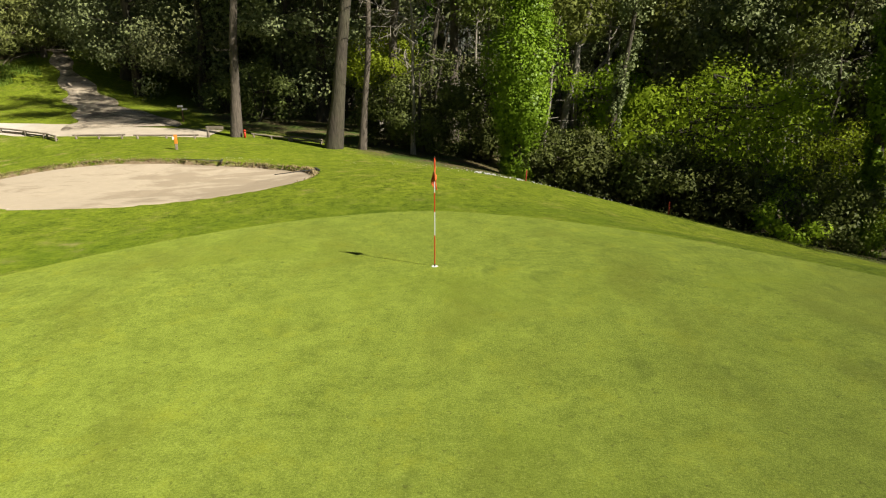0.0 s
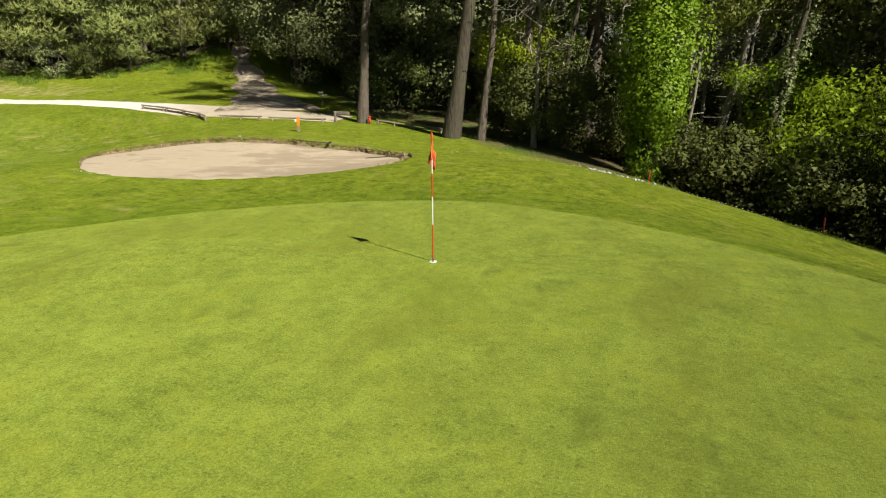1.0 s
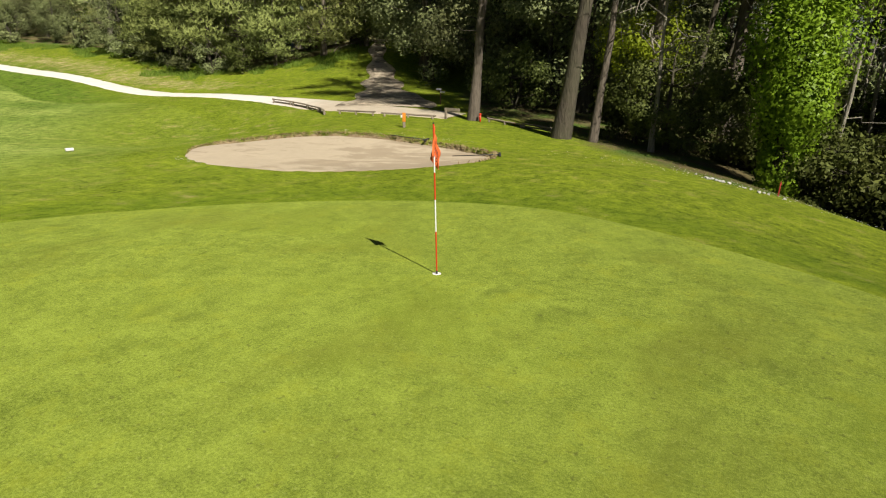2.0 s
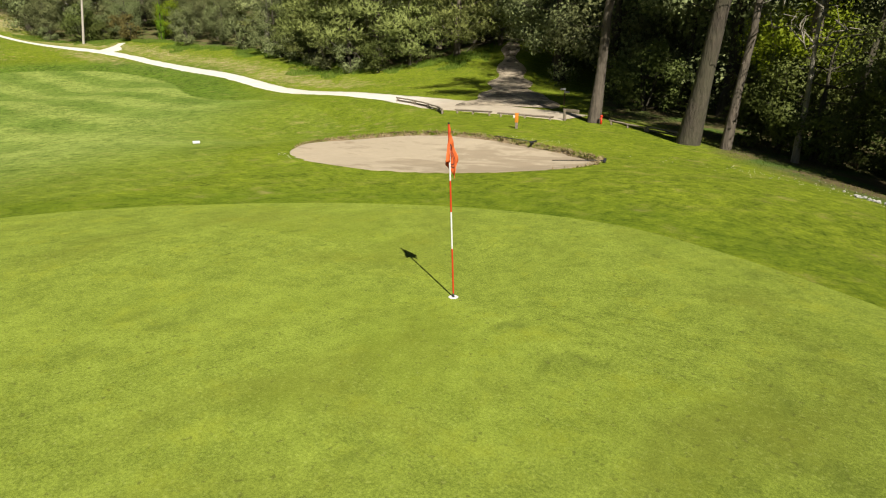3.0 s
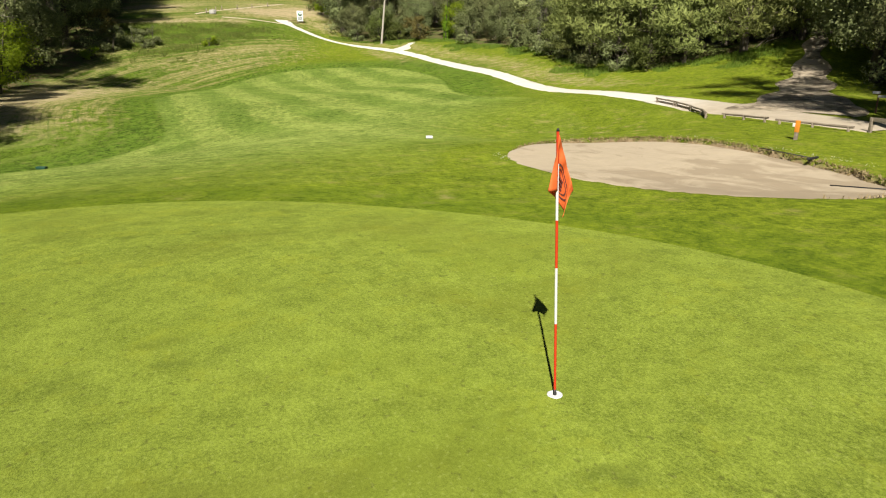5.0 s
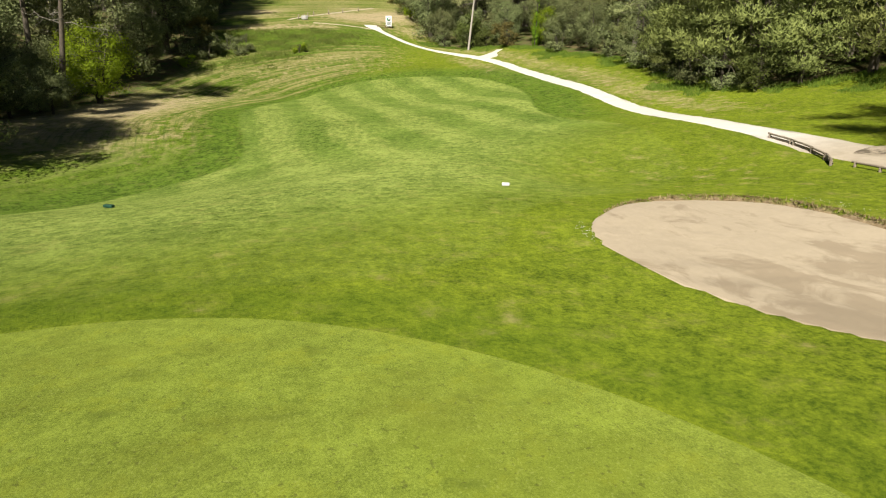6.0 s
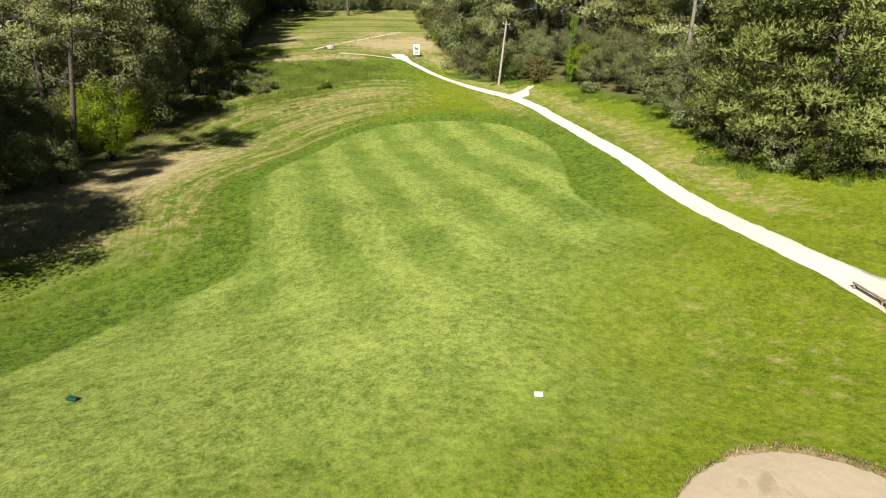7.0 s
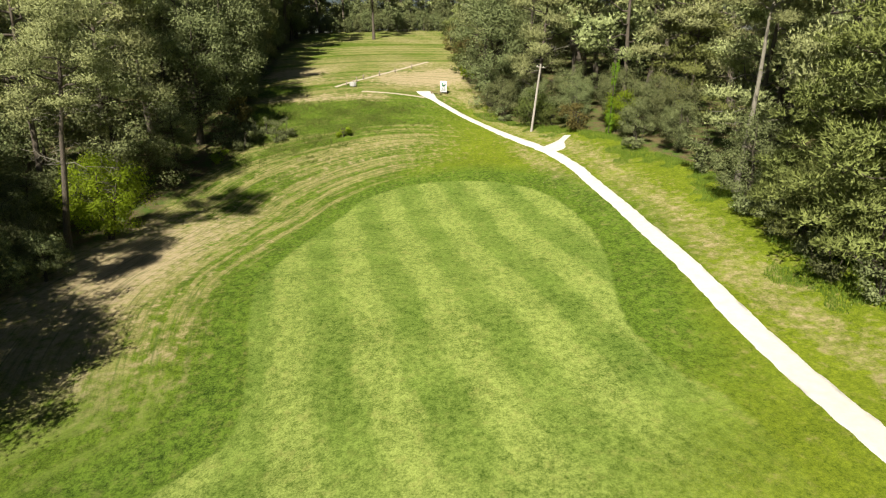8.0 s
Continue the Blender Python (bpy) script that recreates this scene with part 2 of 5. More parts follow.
def make_gravel_mat():
    m, nt, bs = nodes_of("pale_gravel")
    mid, fine = noise_fac(nt, 1.3, 4, 0.65), noise_fac(nt, 22, 3, 0.75)
    worn = ramp(nt, attr(nt, "dust"), 0.0, 1.0)
    col = mix(nt, mid, (0.70, 0.66, 0.58), (0.82, 0.79, 0.73))
    col = mix(nt, worn, col, mix(nt, mid, (0.40, 0.325, 0.225), (0.56, 0.47, 0.345)))
    # dark track patches: leaf litter, with the canopy's dappled shade painted in
    litter_dapple = calc(nt, "MULTIPLY", ramp(nt, noise_fac(nt, 0.8, 5, 0.75), 0.4, 0.7), ramp(nt, attr(nt, "dust"), 0.92, 1.0))
    col = mix(nt, calc(nt, "MULTIPLY", litter_dapple, 0.95), col, (0.09, 0.068, 0.04))
    col = mix(nt, calc(nt, "MULTIPLY", fine, 0.2), col, (0.42, 0.37, 0.29))
    nt.links.new(col, bs.inputs["Base Color"])
    bs.inputs["Roughness"].default_value = 0.95
    bump(nt, bs, fine, 0.5, 0.02)
    return m


M_LAWN, M_GREEN, M_SAND, M_GRAVEL = make_ground_mat(), make_green_mat(), make_sand_mat(), make_gravel_mat()
M_BARK_PINE = bark("pine_bark", (0.06, 0.046, 0.034), (0.185, 0.148, 0.112), (0.14, 0.135, 0.09), 0.3)
M_BARK_DARK = bark("dark_bark", (0.038, 0.029, 0.021), (0.105, 0.082, 0.06))
M_BARK_PALE = bark("pale_bark", (0.16, 0.135, 0.105), (0.40, 0.36, 0.295), (0.2, 0.21, 0.12), 0.3)
M_PINE = foliage("pine_needles", (0.13, 0.15, 0.055), (0.54, 0.58, 0.25), 0.12)
M_YOUNG = foliage("young_pine_needles", (0.075, 0.098, 0.024), (0.35, 0.385, 0.115), 0.15)
M_OAK = foliage("evergreen_leaves", (0.075, 0.092, 0.034), (0.285, 0.32, 0.13), 0.08)
M_SPRING = foliage("spring_leaves", (0.17, 0.25, 0.014), (0.36, 0.47, 0.03), 0.42)
M_IVY = foliage("ivy_leaves", (0.10, 0.19, 0.012), (0.27, 0.42, 0.03), 0.25, 0.4)
# Evergreen leaf colours darkened to put the wood's shade into thicket and understorey.
M_SHADE_LEAF = foliage("shade_darkened_leaves", (0.045, 0.06, 0.014), (0.17, 0.195, 0.048), 0.18)
M_GRASS = foliage("tall_grass", (0.10, 0.17, 0.02), (0.24, 0.33, 0.05), 0.4)
M_OLIVE = foliage("olive_leaves", (0.10, 0.125, 0.02), (0.22, 0.26, 0.055), 0.25)
M_BANK = foliage("bank_weeds", (0.085, 0.13, 0.022), (0.27, 0.32, 0.08), 0.3)
M_DRYGRASS = foliage("dry_grass", (0.15, 0.11, 0.055), (0.46, 0.36, 0.19), 0.2)
M_RUSSET = foliage("russet_leaves", (0.12, 0.10, 0.035), (0.26, 0.22, 0.07), 0.3)
M_WOODRAIL = plain("weathered_rail", (0.22, 0.175, 0.125), (0.40, 0.335, 0.25), 0.85, 3, 0, 0.01, (0.4, 4, 4))
M_RED = plain("red_paint", (0.62, 0.045, 0.012), (0.72, 0.07, 0.02), 0.4, 5)
M_STAKE = plain("faded_red_paint", (0.34, 0.03, 0.018), (0.46, 0.05, 0.025), 0.6, 6)
M_WHITE = plain("white_paint", (0.78, 0.78, 0.76), (0.84, 0.84, 0.82), 0.4, 5)
M_ORANGE = plain("orange_paint", (0.72, 0.24, 0.02), (0.8, 0.30, 0.03), 0.5, 6)
M_FLAG = plain("flag_cloth", (0.74, 0.12, 0.022), (0.82, 0.17, 0.035), 0.75, 7)
M_PRINT = plain("flag_print", (0.10, 0.03, 0.025), (0.14, 0.045, 0.03), 0.8, 8)
M_BLACK = plain("black_rubber", (0.02, 0.02, 0.02), (0.035, 0.035, 0.035), 0.6, 10)
M_DKGREEN = plain("dark_green_plastic", (0.012, 0.06, 0.035), (0.02, 0.085, 0.05), 0.5, 8)
M_STONE = plain("pale_stone", (0.5, 0.48, 0.44), (0.7, 0.68, 0.63), 0.9, 4, 0, 0.02)
# Pole wood lightened so that its colour carries the sunlight on it.
M_POLE = plain("sunlit_pole", (0.38, 0.34, 0.28), (0.56, 0.51, 0.44), 0.85, 2.5, 0, 0.01, (3, 3, 0.4))
M_BROWN = plain("brown_wood", (0.14, 0.075, 0.035), (0.22, 0.13, 0.065), 0.75, 4, 0, 0.01, (0.5, 4, 4))
M_LOGO = plain("logo_green", (0.03, 0.22, 0.09), (0.05, 0.3, 0.12), 0.5, 8)


# ---- mesh helpers ----
def mesh_from(name, verts, faces, mat, smooth=True):
    """A mesh from arrays; faces all of one size."""
    me = bpy.data.meshes.new(name)
    verts, faces = np.asarray(verts, np.float32), np.asarray(faces, np.int32)
    n, k = faces.shape
    me.vertices.add(len(verts))
    me.vertices.foreach_set("co", verts.ravel())
    me.loops.add(n * k)
    me.loops.foreach_set("vertex_index", faces.ravel())
    me.polygons.add(n)
    me.polygons.foreach_set("loop_start", np.arange(0, n * k, k, dtype=np.int32))
    me.polygons.foreach_set("use_smooth", np.full(n, smooth))
    me.materials.append(mat)
    me.update(calc_edges=True)
    me.validate()
    return me


def part(name, geo, mat, parent=None, label="", smooth=True):
    """One mesh object from a bmesh or from (verts, faces), under its thing."""
    if isinstance(geo, bmesh.types.BMesh):
        me = bpy.data.meshes.new(name)
        for f in geo.faces:
            f.smooth = smooth
        geo.to_mesh(me)
        geo.free()
        me.materials.append(mat)
    else:
        me = mesh_from(name, geo[0], geo[1], mat, smooth)
    ob = new(name, me)
    if parent:
        ob.parent = parent
    return tagged(ob, label)


def join(*geos):
    verts, faces, at = [], [], 0
    for v, f in geos:
        verts.append(np.asarray(v, float))
        faces.append(np.asarray(f, int) + at)
        at += len(v)
    return np.concatenate(verts), np.concatenate(faces)


def tube(points, radii, sides=7):
    """A tapered round limb along points, closed at its tip."""
    pts = np.asarray(points, float)
    n = len(pts)
    d = np.gradient(pts, axis=0)
    d /= np.linalg.norm(d, axis=1)[:, None] + 1e-9
    ref = np.where(np.abs(d[:, 2:3]) > 0.9, np.array([[1.0, 0, 0]]), np.array([[0, 0, 1.0]]))
    a = np.cross(d, ref)
    a /= np.linalg.norm(a, axis=1)[:, None]
    b = np.cross(d, a)
    ang = np.arange(sides) * 2 * math.pi / sides
    ring = np.cos(ang)[None, :, None] * a[:, None] + np.sin(ang)[None, :, None] * b[:, None]
    v = (pts[:, None] + ring * np.asarray(radii, float)[:, None, None]).reshape(-1, 3)
    i, j = np.meshgrid(np.arange(n - 1), np.arange(sides), indexing="ij")
    k = (j + 1) % sides
    f = np.stack([i * sides + j, i * sides + k, (i + 1) * sides + k, (i + 1) * sides + j], -1).reshape(-1, 4)
    return v, f


def limb(start, end, r0, r1, rng, bend=0.12, n=6, sides=6):
    """A wandering branch from start to end."""
    s, e = np.asarray(start, float), np.asarray(end, float)
    u = np.linspace(0, 1, n)[:, None]
    p = s + (e - s) * u
    length = np.linalg.norm(e - s)
    p += rng.normal(0, bend * length / 3, (n, 3)) * np.sin(u * math.pi)
    return tube(p, r0 + (r1 - r0) * u[:, 0] ** 0.8, sides)


def facing(v, want):
    """Triangles turned to face the way they should, with soft normals that round off the clump."""
    t = v.reshape(-1, 3, 3)
    ng = np.cross(t[:, 1] - t[:, 0], t[:, 2] - t[:, 0])
    back = (ng * want).sum(1) < 0
    t[back] = t[back][:, [0, 2, 1]]
    ng[back] *= -1
    ng /= np.linalg.norm(ng, axis=1)[:, None] + 1e-9
    n = want * 0.55 + ng * 0.45
    n /= np.linalg.norm(n, axis=1)[:, None] + 1e-9
    return t.reshape(-1, 3), np.arange(len(t) * 3).reshape(-1, 3), np.repeat(n, 3, 0)


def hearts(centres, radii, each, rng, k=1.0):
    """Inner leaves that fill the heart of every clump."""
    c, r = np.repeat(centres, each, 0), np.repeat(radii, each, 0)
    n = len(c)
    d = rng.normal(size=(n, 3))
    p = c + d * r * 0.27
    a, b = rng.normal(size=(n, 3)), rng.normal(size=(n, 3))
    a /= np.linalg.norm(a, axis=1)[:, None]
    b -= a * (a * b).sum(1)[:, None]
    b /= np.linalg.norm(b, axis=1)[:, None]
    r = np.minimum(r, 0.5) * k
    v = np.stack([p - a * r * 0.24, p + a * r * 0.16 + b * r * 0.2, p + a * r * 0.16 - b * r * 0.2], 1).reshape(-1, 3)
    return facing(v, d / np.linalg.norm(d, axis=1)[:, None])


def leaves(centres, radii, each, size, rng, flat=0.5, shell=0.7, aspect=0.6):
    """Clumps of single pointed leaves round centres. radii: (n, 3)."""
    c, r = np.repeat(centres, each, 0), np.repeat(radii, each, 0)
    n = len(c)
    d = rng.normal(size=(n, 3))
    d /= np.linalg.norm(d, axis=1)[:, None]
    p = c + d * r * (shell + (1 - shell) * rng.random((n, 1))) * rng.uniform(0.75, 1.12, (n, 1))
    core = centres.mean(0) - np.array([0, 0, 0.3 * np.ptp(centres[:, 2])])
    out = p - core
    out /= np.linalg.norm(out, axis=1)[:, None] + 1e-6
    want = d * 1.1 + out * 0.55 + np.array([0, 0, flat * 0.6])
    want /= np.linalg.norm(want, axis=1)[:, None]
    nrm = want + rng.normal(size=(n, 3)) * 0.42
    nrm /= np.linalg.norm(nrm, axis=1)[:, None]
    a = np.cross(nrm, rng.normal(size=(n, 3)))
    a /= np.linalg.norm(a, axis=1)[:, None]
    b = np.cross(nrm, a)
    s = size * rng.uniform(0.6, 1.35, (n, 1))
    v = np.stack([p - a * s * 0.5, p + a * s * 0.35 + b * s * aspect * 0.6, p + a * s * 0.35 - b * s * aspect * 0.6], 1).reshape(-1, 3)
    return facing(v, want)


def needles(centres, radii, tufts, rng, length=0.3, width=0.045, per=9):
    """Clumps of needle tufts: every needle a thin spike fanned out from its tuft."""
    c, r = np.repeat(centres, tufts, 0), np.repeat(radii, tufts, 0)
    d = rng.normal(size=(len(c), 3))
    d[:, 2] = np.abs(d[:, 2]) * 0.9 - 0.3
    d /= np.linalg.norm(d, axis=1)[:, None]
    p = c + d * r * rng.uniform(0.6, 1.08, (len(c), 1))
    axis = np.repeat(d * 0.8 + np.array([0, 0, 0.5]), per, 0) + rng.normal(size=(len(c) * per, 3)) * 0.55
    axis /= np.linalg.norm(axis, axis=1)[:, None]
    base = np.repeat(p, per, 0)
    out = base - (centres.mean(0) - np.array([0, 0, 0.25 * np.ptp(centres[:, 2])]))
    out /= np.linalg.norm(out, axis=1)[:, None] + 1e-6
    want = np.repeat(d, per, 0) * 1.2 + out * 0.4 + np.array([0, 0, 0.35])
    want /= np.linalg.norm(want, axis=1)[:, None]
    side = np.cross(axis, want + rng.normal(size=axis.shape) * 0.3)
    side /= np.linalg.norm(side, axis=1)[:, None] + 1e-6
    ln = length * rng.uniform(0.7, 1.2, (len(base), 1))
    v = np.stack([base - side * width * 0.5, base + side * width * 0.5, base + axis * ln], 1).reshape(-1, 3)
    return facing(v, want)


def crown_part(name, geos, mat, parent, label=""):
    """One mesh of all the leaves of a thing, shaded softly clump by clump."""
    v, f = join(*[g[:2] for g in geos])
    ob = part(name, (v, f), mat, parent, label)
    ob.data.normals_split_custom_set_from_vertices(np.concatenate([g[2] for g in geos]).astype(np.float32))
    return ob


def box(bm, size, at=(0, 0, 0), rot=None, bevel=0.0):
    """A box with softened edges, added to bm."""
    m = Matrix.Translation(at) @ (rot or Matrix()) @ Matrix.Diagonal((*size, 1))
    made = bmesh.ops.create_cube(bm, size=1.0, matrix=m)
    if bevel:
        edges = list({e for v in made["verts"] for e in v.link_edges})
        bmesh.ops.bevel(bm, geom=edges, offset=bevel, segments=2, affect="EDGES", profile=0.6)
    return bm


def cyl(bm, r0, r1, z0, z1, sides=16, at=(0, 0, 0), rot=None):
    m = Matrix.Translation(at) @ (rot or Matrix()) @ Matrix.Translation((0, 0, (z0 + z1) / 2))
    bmesh.ops.create_cone(bm, cap_ends=True, segments=sides, radius1=r0, radius2=r1, depth=z1 - z0, matrix=m)
    return bm


def closed_curve(pts, per=6):
    """A smooth closed outline through a few corner points."""
    p = np.asarray(pts, float)
    out = []
    for i in range(len(p)):
        a, b, c, d = p[i - 1], p[i], p[(i + 1) % len(p)], p[(i + 2) % len(p)]
        for u in np.arange(per) / per:
            out.append(0.5 * (2 * b + (c - a) * u + (2 * a - 5 * b + 4 * c - d) * u * u + (3 * b - a - 3 * c + d) * u ** 3))
    return np.array(out)


def open_curve(pts, step=0.5):
    """Evenly spaced points along a smooth line through a few places."""
    p = np.asarray(pts, float)
    p = np.vstack([2 * p[0] - p[1], p, 2 * p[-1] - p[-2]])
    out = []
    for i in range(1, len(p) - 2):
        a, b, c, d = p[i - 1:i + 3]
        n = max(2, int(np.linalg.norm(c - b) / step))
        for u in np.arange(n) / n:
            out.append(0.5 * (2 * b + (c - a) * u + (2 * a - 5 * b + 4 * c - d) * u * u + (3 * b - a - 3 * c + d) * u ** 3))
    out.append(p[-2])
    return np.array(out)


def inside_by(poly, x, y):
    """Metres to the outline of poly: positive inside, negative outside."""
    poly = np.asarray(poly, float)
    px, py = np.asarray(x, float), np.asarray(y, float)
    best = np.full(px.shape, 1e9)
    odd = np.zeros(px.shape, bool)
    for (ax, ay), (bx, by) in zip(poly, np.roll(poly, -1, 0)):
        ex, ey = bx - ax, by - ay
        u = np.clip(((px - ax) * ex + (py - ay) * ey) / (ex * ex + ey * ey + 1e-12), 0, 1)
        best = np.minimum(best, (px - ax - u * ex) ** 2 + (py - ay - u * ey) ** 2)
        if ay != by:
            odd ^= ((ay > py) != (by > py)) & (px < (bx - ax) * (py - ay) / (by - ay) + ax)
    return np.where(odd, 1, -1) * np.sqrt(best)


def line_dist(pts, x, y):
    """Metres to an open line."""
    best = np.full(np.shape(x), 1e9)
    for (ax, ay), (bx, by) in zip(pts[:-1], pts[1:]):
        ex, ey = bx - ax, by - ay
        u = np.clip(((x - ax) * ex + (y - ay) * ey) / (ex * ex + ey * ey + 1e-12), 0, 1)
        best = np.minimum(best, (x - ax - u * ex) ** 2 + (y - ay - u * ey) ** 2)
    return np.sqrt(best)


def smooth01(v, lo, hi):
    u = np.clip((np.asarray(v, float) - lo) / (hi - lo), 0, 1)
    return u * u * (3 - 2 * u)


# ---- the lie of the land ----
SLOPE = (-1.350, -6.875, 1.512, 1.445, -1.011, -0.262)
# mounds and hollows: centre, spread, height
MOUNDS = [
    (24, 16, 8, -2.46),
    (4, -4, 5, 1.35),
    (0, 8, 5, 1.02),
    (12, 24, 5, -3.43),
    (0, -20, 8, 2.65),
    (12, -4, 5, 1.65),
    (-8, -4, 5, 0.66),
    (-24, 16, 5, -1.27),
    (20, -20, 5, 1.52),
    (40, 48, 14, -2.30),
    (40, 0, 8, -5.09),
]
VALLEY = [
    (-84, 8, 26, -4.94),
    (-40, 4, 13, -1.99),
    (-124, 32, 13, -1.69),
    (-84, -32, 26, -3.18),
    (-44, 28, 9, -1.18),
    (-104, 28, 9, -0.90),
    (-40, -12, 9, -2.51),
    (-132, 12, 9, 0.50),
    (-92, 4, 9, -1.71),
    (-28, -24, 13, -0.57),
    (-124, 60, 13, -0.95),
    (-56, 56, 13, 1.16),
    (-68, 20, 9, -1.43),
    (-116, 4, 9, -0.81),
    (-88, 28, 9, -0.94),
    (-120, 36, 9, -1.61),
    (-33, 50, 7.5, 3.00),
]
GREEN_C, GREEN_R = (0.0, -5.0), (10.1, 9.7)
BUNKER = closed_curve([(-14.3, 7.75), (-15.5, 8.8), (-16.9, 10.7), (-17.4, 13.0), (-16.4, 14.6), (-14.4, 15.3), (-11.8, 15.4),
                       (-9.2, 15.0), (-6.9, 14.3), (-5.0, 13.0), (-4.3, 11.3), (-4.45, 9.8), (-5.3, 8.55), (-6.8, 7.75), (-8.4, 7.3), (-10.2, 7.05), (-12.4, 7.1)], 9)
BUNKER = np.array([p + 0.13 * (0.3 + 0.7 * (p[1] > 10.5)) * np.array([noise.noise(Vector((p[0] * 1.9, p[1] * 1.9, 1))), noise.noise(Vector((p[0] * 1.9, p[1] * 1.9, 7)))]) for p in BUNKER])
FAIRWAY = closed_curve([(-41.0, -5.4), (-43.4, -2.9), (-46, -2.4), (-49.5, -2.3), (-55, -2.75), (-62.2, -2.7), (-66.8, -1.5), (-73.3, 0.8), (-82.2, 4.4), (-88.6, 7.3), (-90.9, 11.7), (-90.7, 16),
                        (-89.1, 20.7), (-85.8, 24.8), (-80.2, 27.2), (-73.2, 27.7), (-65.8, 26.9), (-58.4, 24.9), (-53, 23), (-48.7, 21.6), (-44.9, 21), (-41.4, 21.1), (-38, 22), (-31, 21), (-24, 18), (-20, 13),
                        (-17, 7), (-12, 3), (-11.5, -6), (-13, -16), (-22, -16), (-31, -11.9), (-35.6, -10.2), (-39, -8)])
PATH_LINE = open_curve([(-131.5, 22.0), (-128.1, 23.0), (-122.7, 25.6), (-115.1, 28.7), (-105.1, 30.8), (-97.9, 32.5), (-92.6, 33.4), (-86, 33.6), (-81.5, 33.1), (-70.2, 31.8), (-62.1, 30.5), (-51, 28.9), (-43.4, 27.6),
                        (-37.8, 26.5), (-33, 25.6), (-29.5, 25.1), (-24.5, 24.7), (-19.6, 24.0), (-15.6, 23.4), (-11.8, 23.3)])
SPUR_LINE = open_curve([(-94.8, 33.2), (-96.8, 35.0), (-98.6, 36.6), (-100, 37.8)])
TRACK_LINE = open_curve([(-17.6, 24.6), (-18.4, 27), (-20.4, 29.6), (-23.7, 34), (-27.1, 38.9), (-30.6, 43.5), (-36, 52)])
WOOD_RIGHT = [(-11, 24.6), (-8, 24.2), (-5, 22), (-2.6, 18.7), (0, 16.6), (2.6, 15.3), (4.4, 16.1), (7, 15.2), (9.7, 13.8), (13, 11.8), (18, 8.6), (26, 3), (45, -12), (90, -20), (90, 90), (-5, 90), (-24, 62), (-21, 44), (-17, 34)]
WOOD_TRACK = [(-31, 46), (-33.5, 41), (-38, 36.6), (-44, 34.8), (-51, 36.4), (-60, 39.4), (-70, 41), (-78, 42), (-86, 41), (-95, 40.5), (-103, 37.5), (-119, 31), (-128, 30.5), (-150, 33), (-195, 38), (-215, 44), (-230, 90), (-45, 90)]
BANK = [(-127, -8), (-126.5, 6), (-124.2, 18), (-120, 20.5), (-114, 16.5), (-110.6, 10.2), (-107, 5.5), (-104, -2.5), (-100.5, -8.4), (-106, -11)]
WOOD_LEFT = [(-20, -30), (-45, -27), (-58, -23.5), (-64, -21.5), (-71, -20.2), (-77, -19.3), (-83, -15.5), (-92.5, -14), (-100.5, -10.5), (-106, -8), (-112, -6), (-121, -7.5), (-128, -7), (-136, -9.5), (-150, -5.5), (-180, -5), (-213, 1), (-222, -4), (-222, -90), (-20, -90)]


def land(x, y):
    """Height of the turf, without the bunker."""
    x, y = np.clip(np.asarray(x, float), -225, 60), np.clip(np.asarray(y, float), -50, 75)
    a = SLOPE
    z = a[0] + a[1] * x / 100 + a[2] * y / 40 + a[3] * (x / 100) ** 2 + a[4] * (y / 40) ** 2 + a[5] * x * y / 4000
    for cx, cy, r, h in MOUNDS + VALLEY:
        z = z + h * np.exp(-((x - cx) ** 2 + (y - cy) ** 2) / (2 * r * r))
    q = np.hypot((x - GREEN_C[0]) / GREEN_R[0], (y - GREEN_C[1]) / GREEN_R[1])
    flat = -0.012 - 0.3 * smooth01(q, 0.45, 1.15) * np.clip(np.abs(x) / 8, 0, 1)
    k = 1 - smooth01(q, 0.8, 1.45)
    return z * (1 - k) + flat * k


def sand_height(x, y, d):
    """Sand surface: flush at the green's side, a raw lip at the back."""
    back = smooth01(np.asarray(y, float) + 0.12 * (np.asarray(x, float) + 10), 8.5, 13.5)
    return land(x, y) - 0.014 - 0.016 * back - 0.1 * back * smooth01(-np.asarray(d), -3.0, 0.2) - 0.2 * smooth01(d, 0, 2.8)


def height(x, y):
    """Height of the ground sheet anywhere, the bunker's pit included."""
    x, y = np.asarray(x, float), np.asarray(y, float)
    z = land(x, y)
    d = inside_by(BUNKER, x, y)
    pit = sand_height(x, y, d) - 0.3
    k = smooth01(d, -0.02, 0.16)
    lip = 0.04 * np.exp(-((d + 0.12) / 0.25) ** 2) * smooth01(y, 10, 13)
    return (z + lip) * (1 - k) + pit * k


def on_ground(x, y):
    return float(height(np.array([x]), np.array([y]))[0])


# ---- ground ----
def spaced(stops):
    out = [stops[0][0]]
    for (a, _), (b, step) in zip(stops[:-1], stops[1:]):
        n = max(1, round((b - a) / step))
        out += list(a + (b - a) * np.arange(1, n + 1) / n)
    return np.array(out)


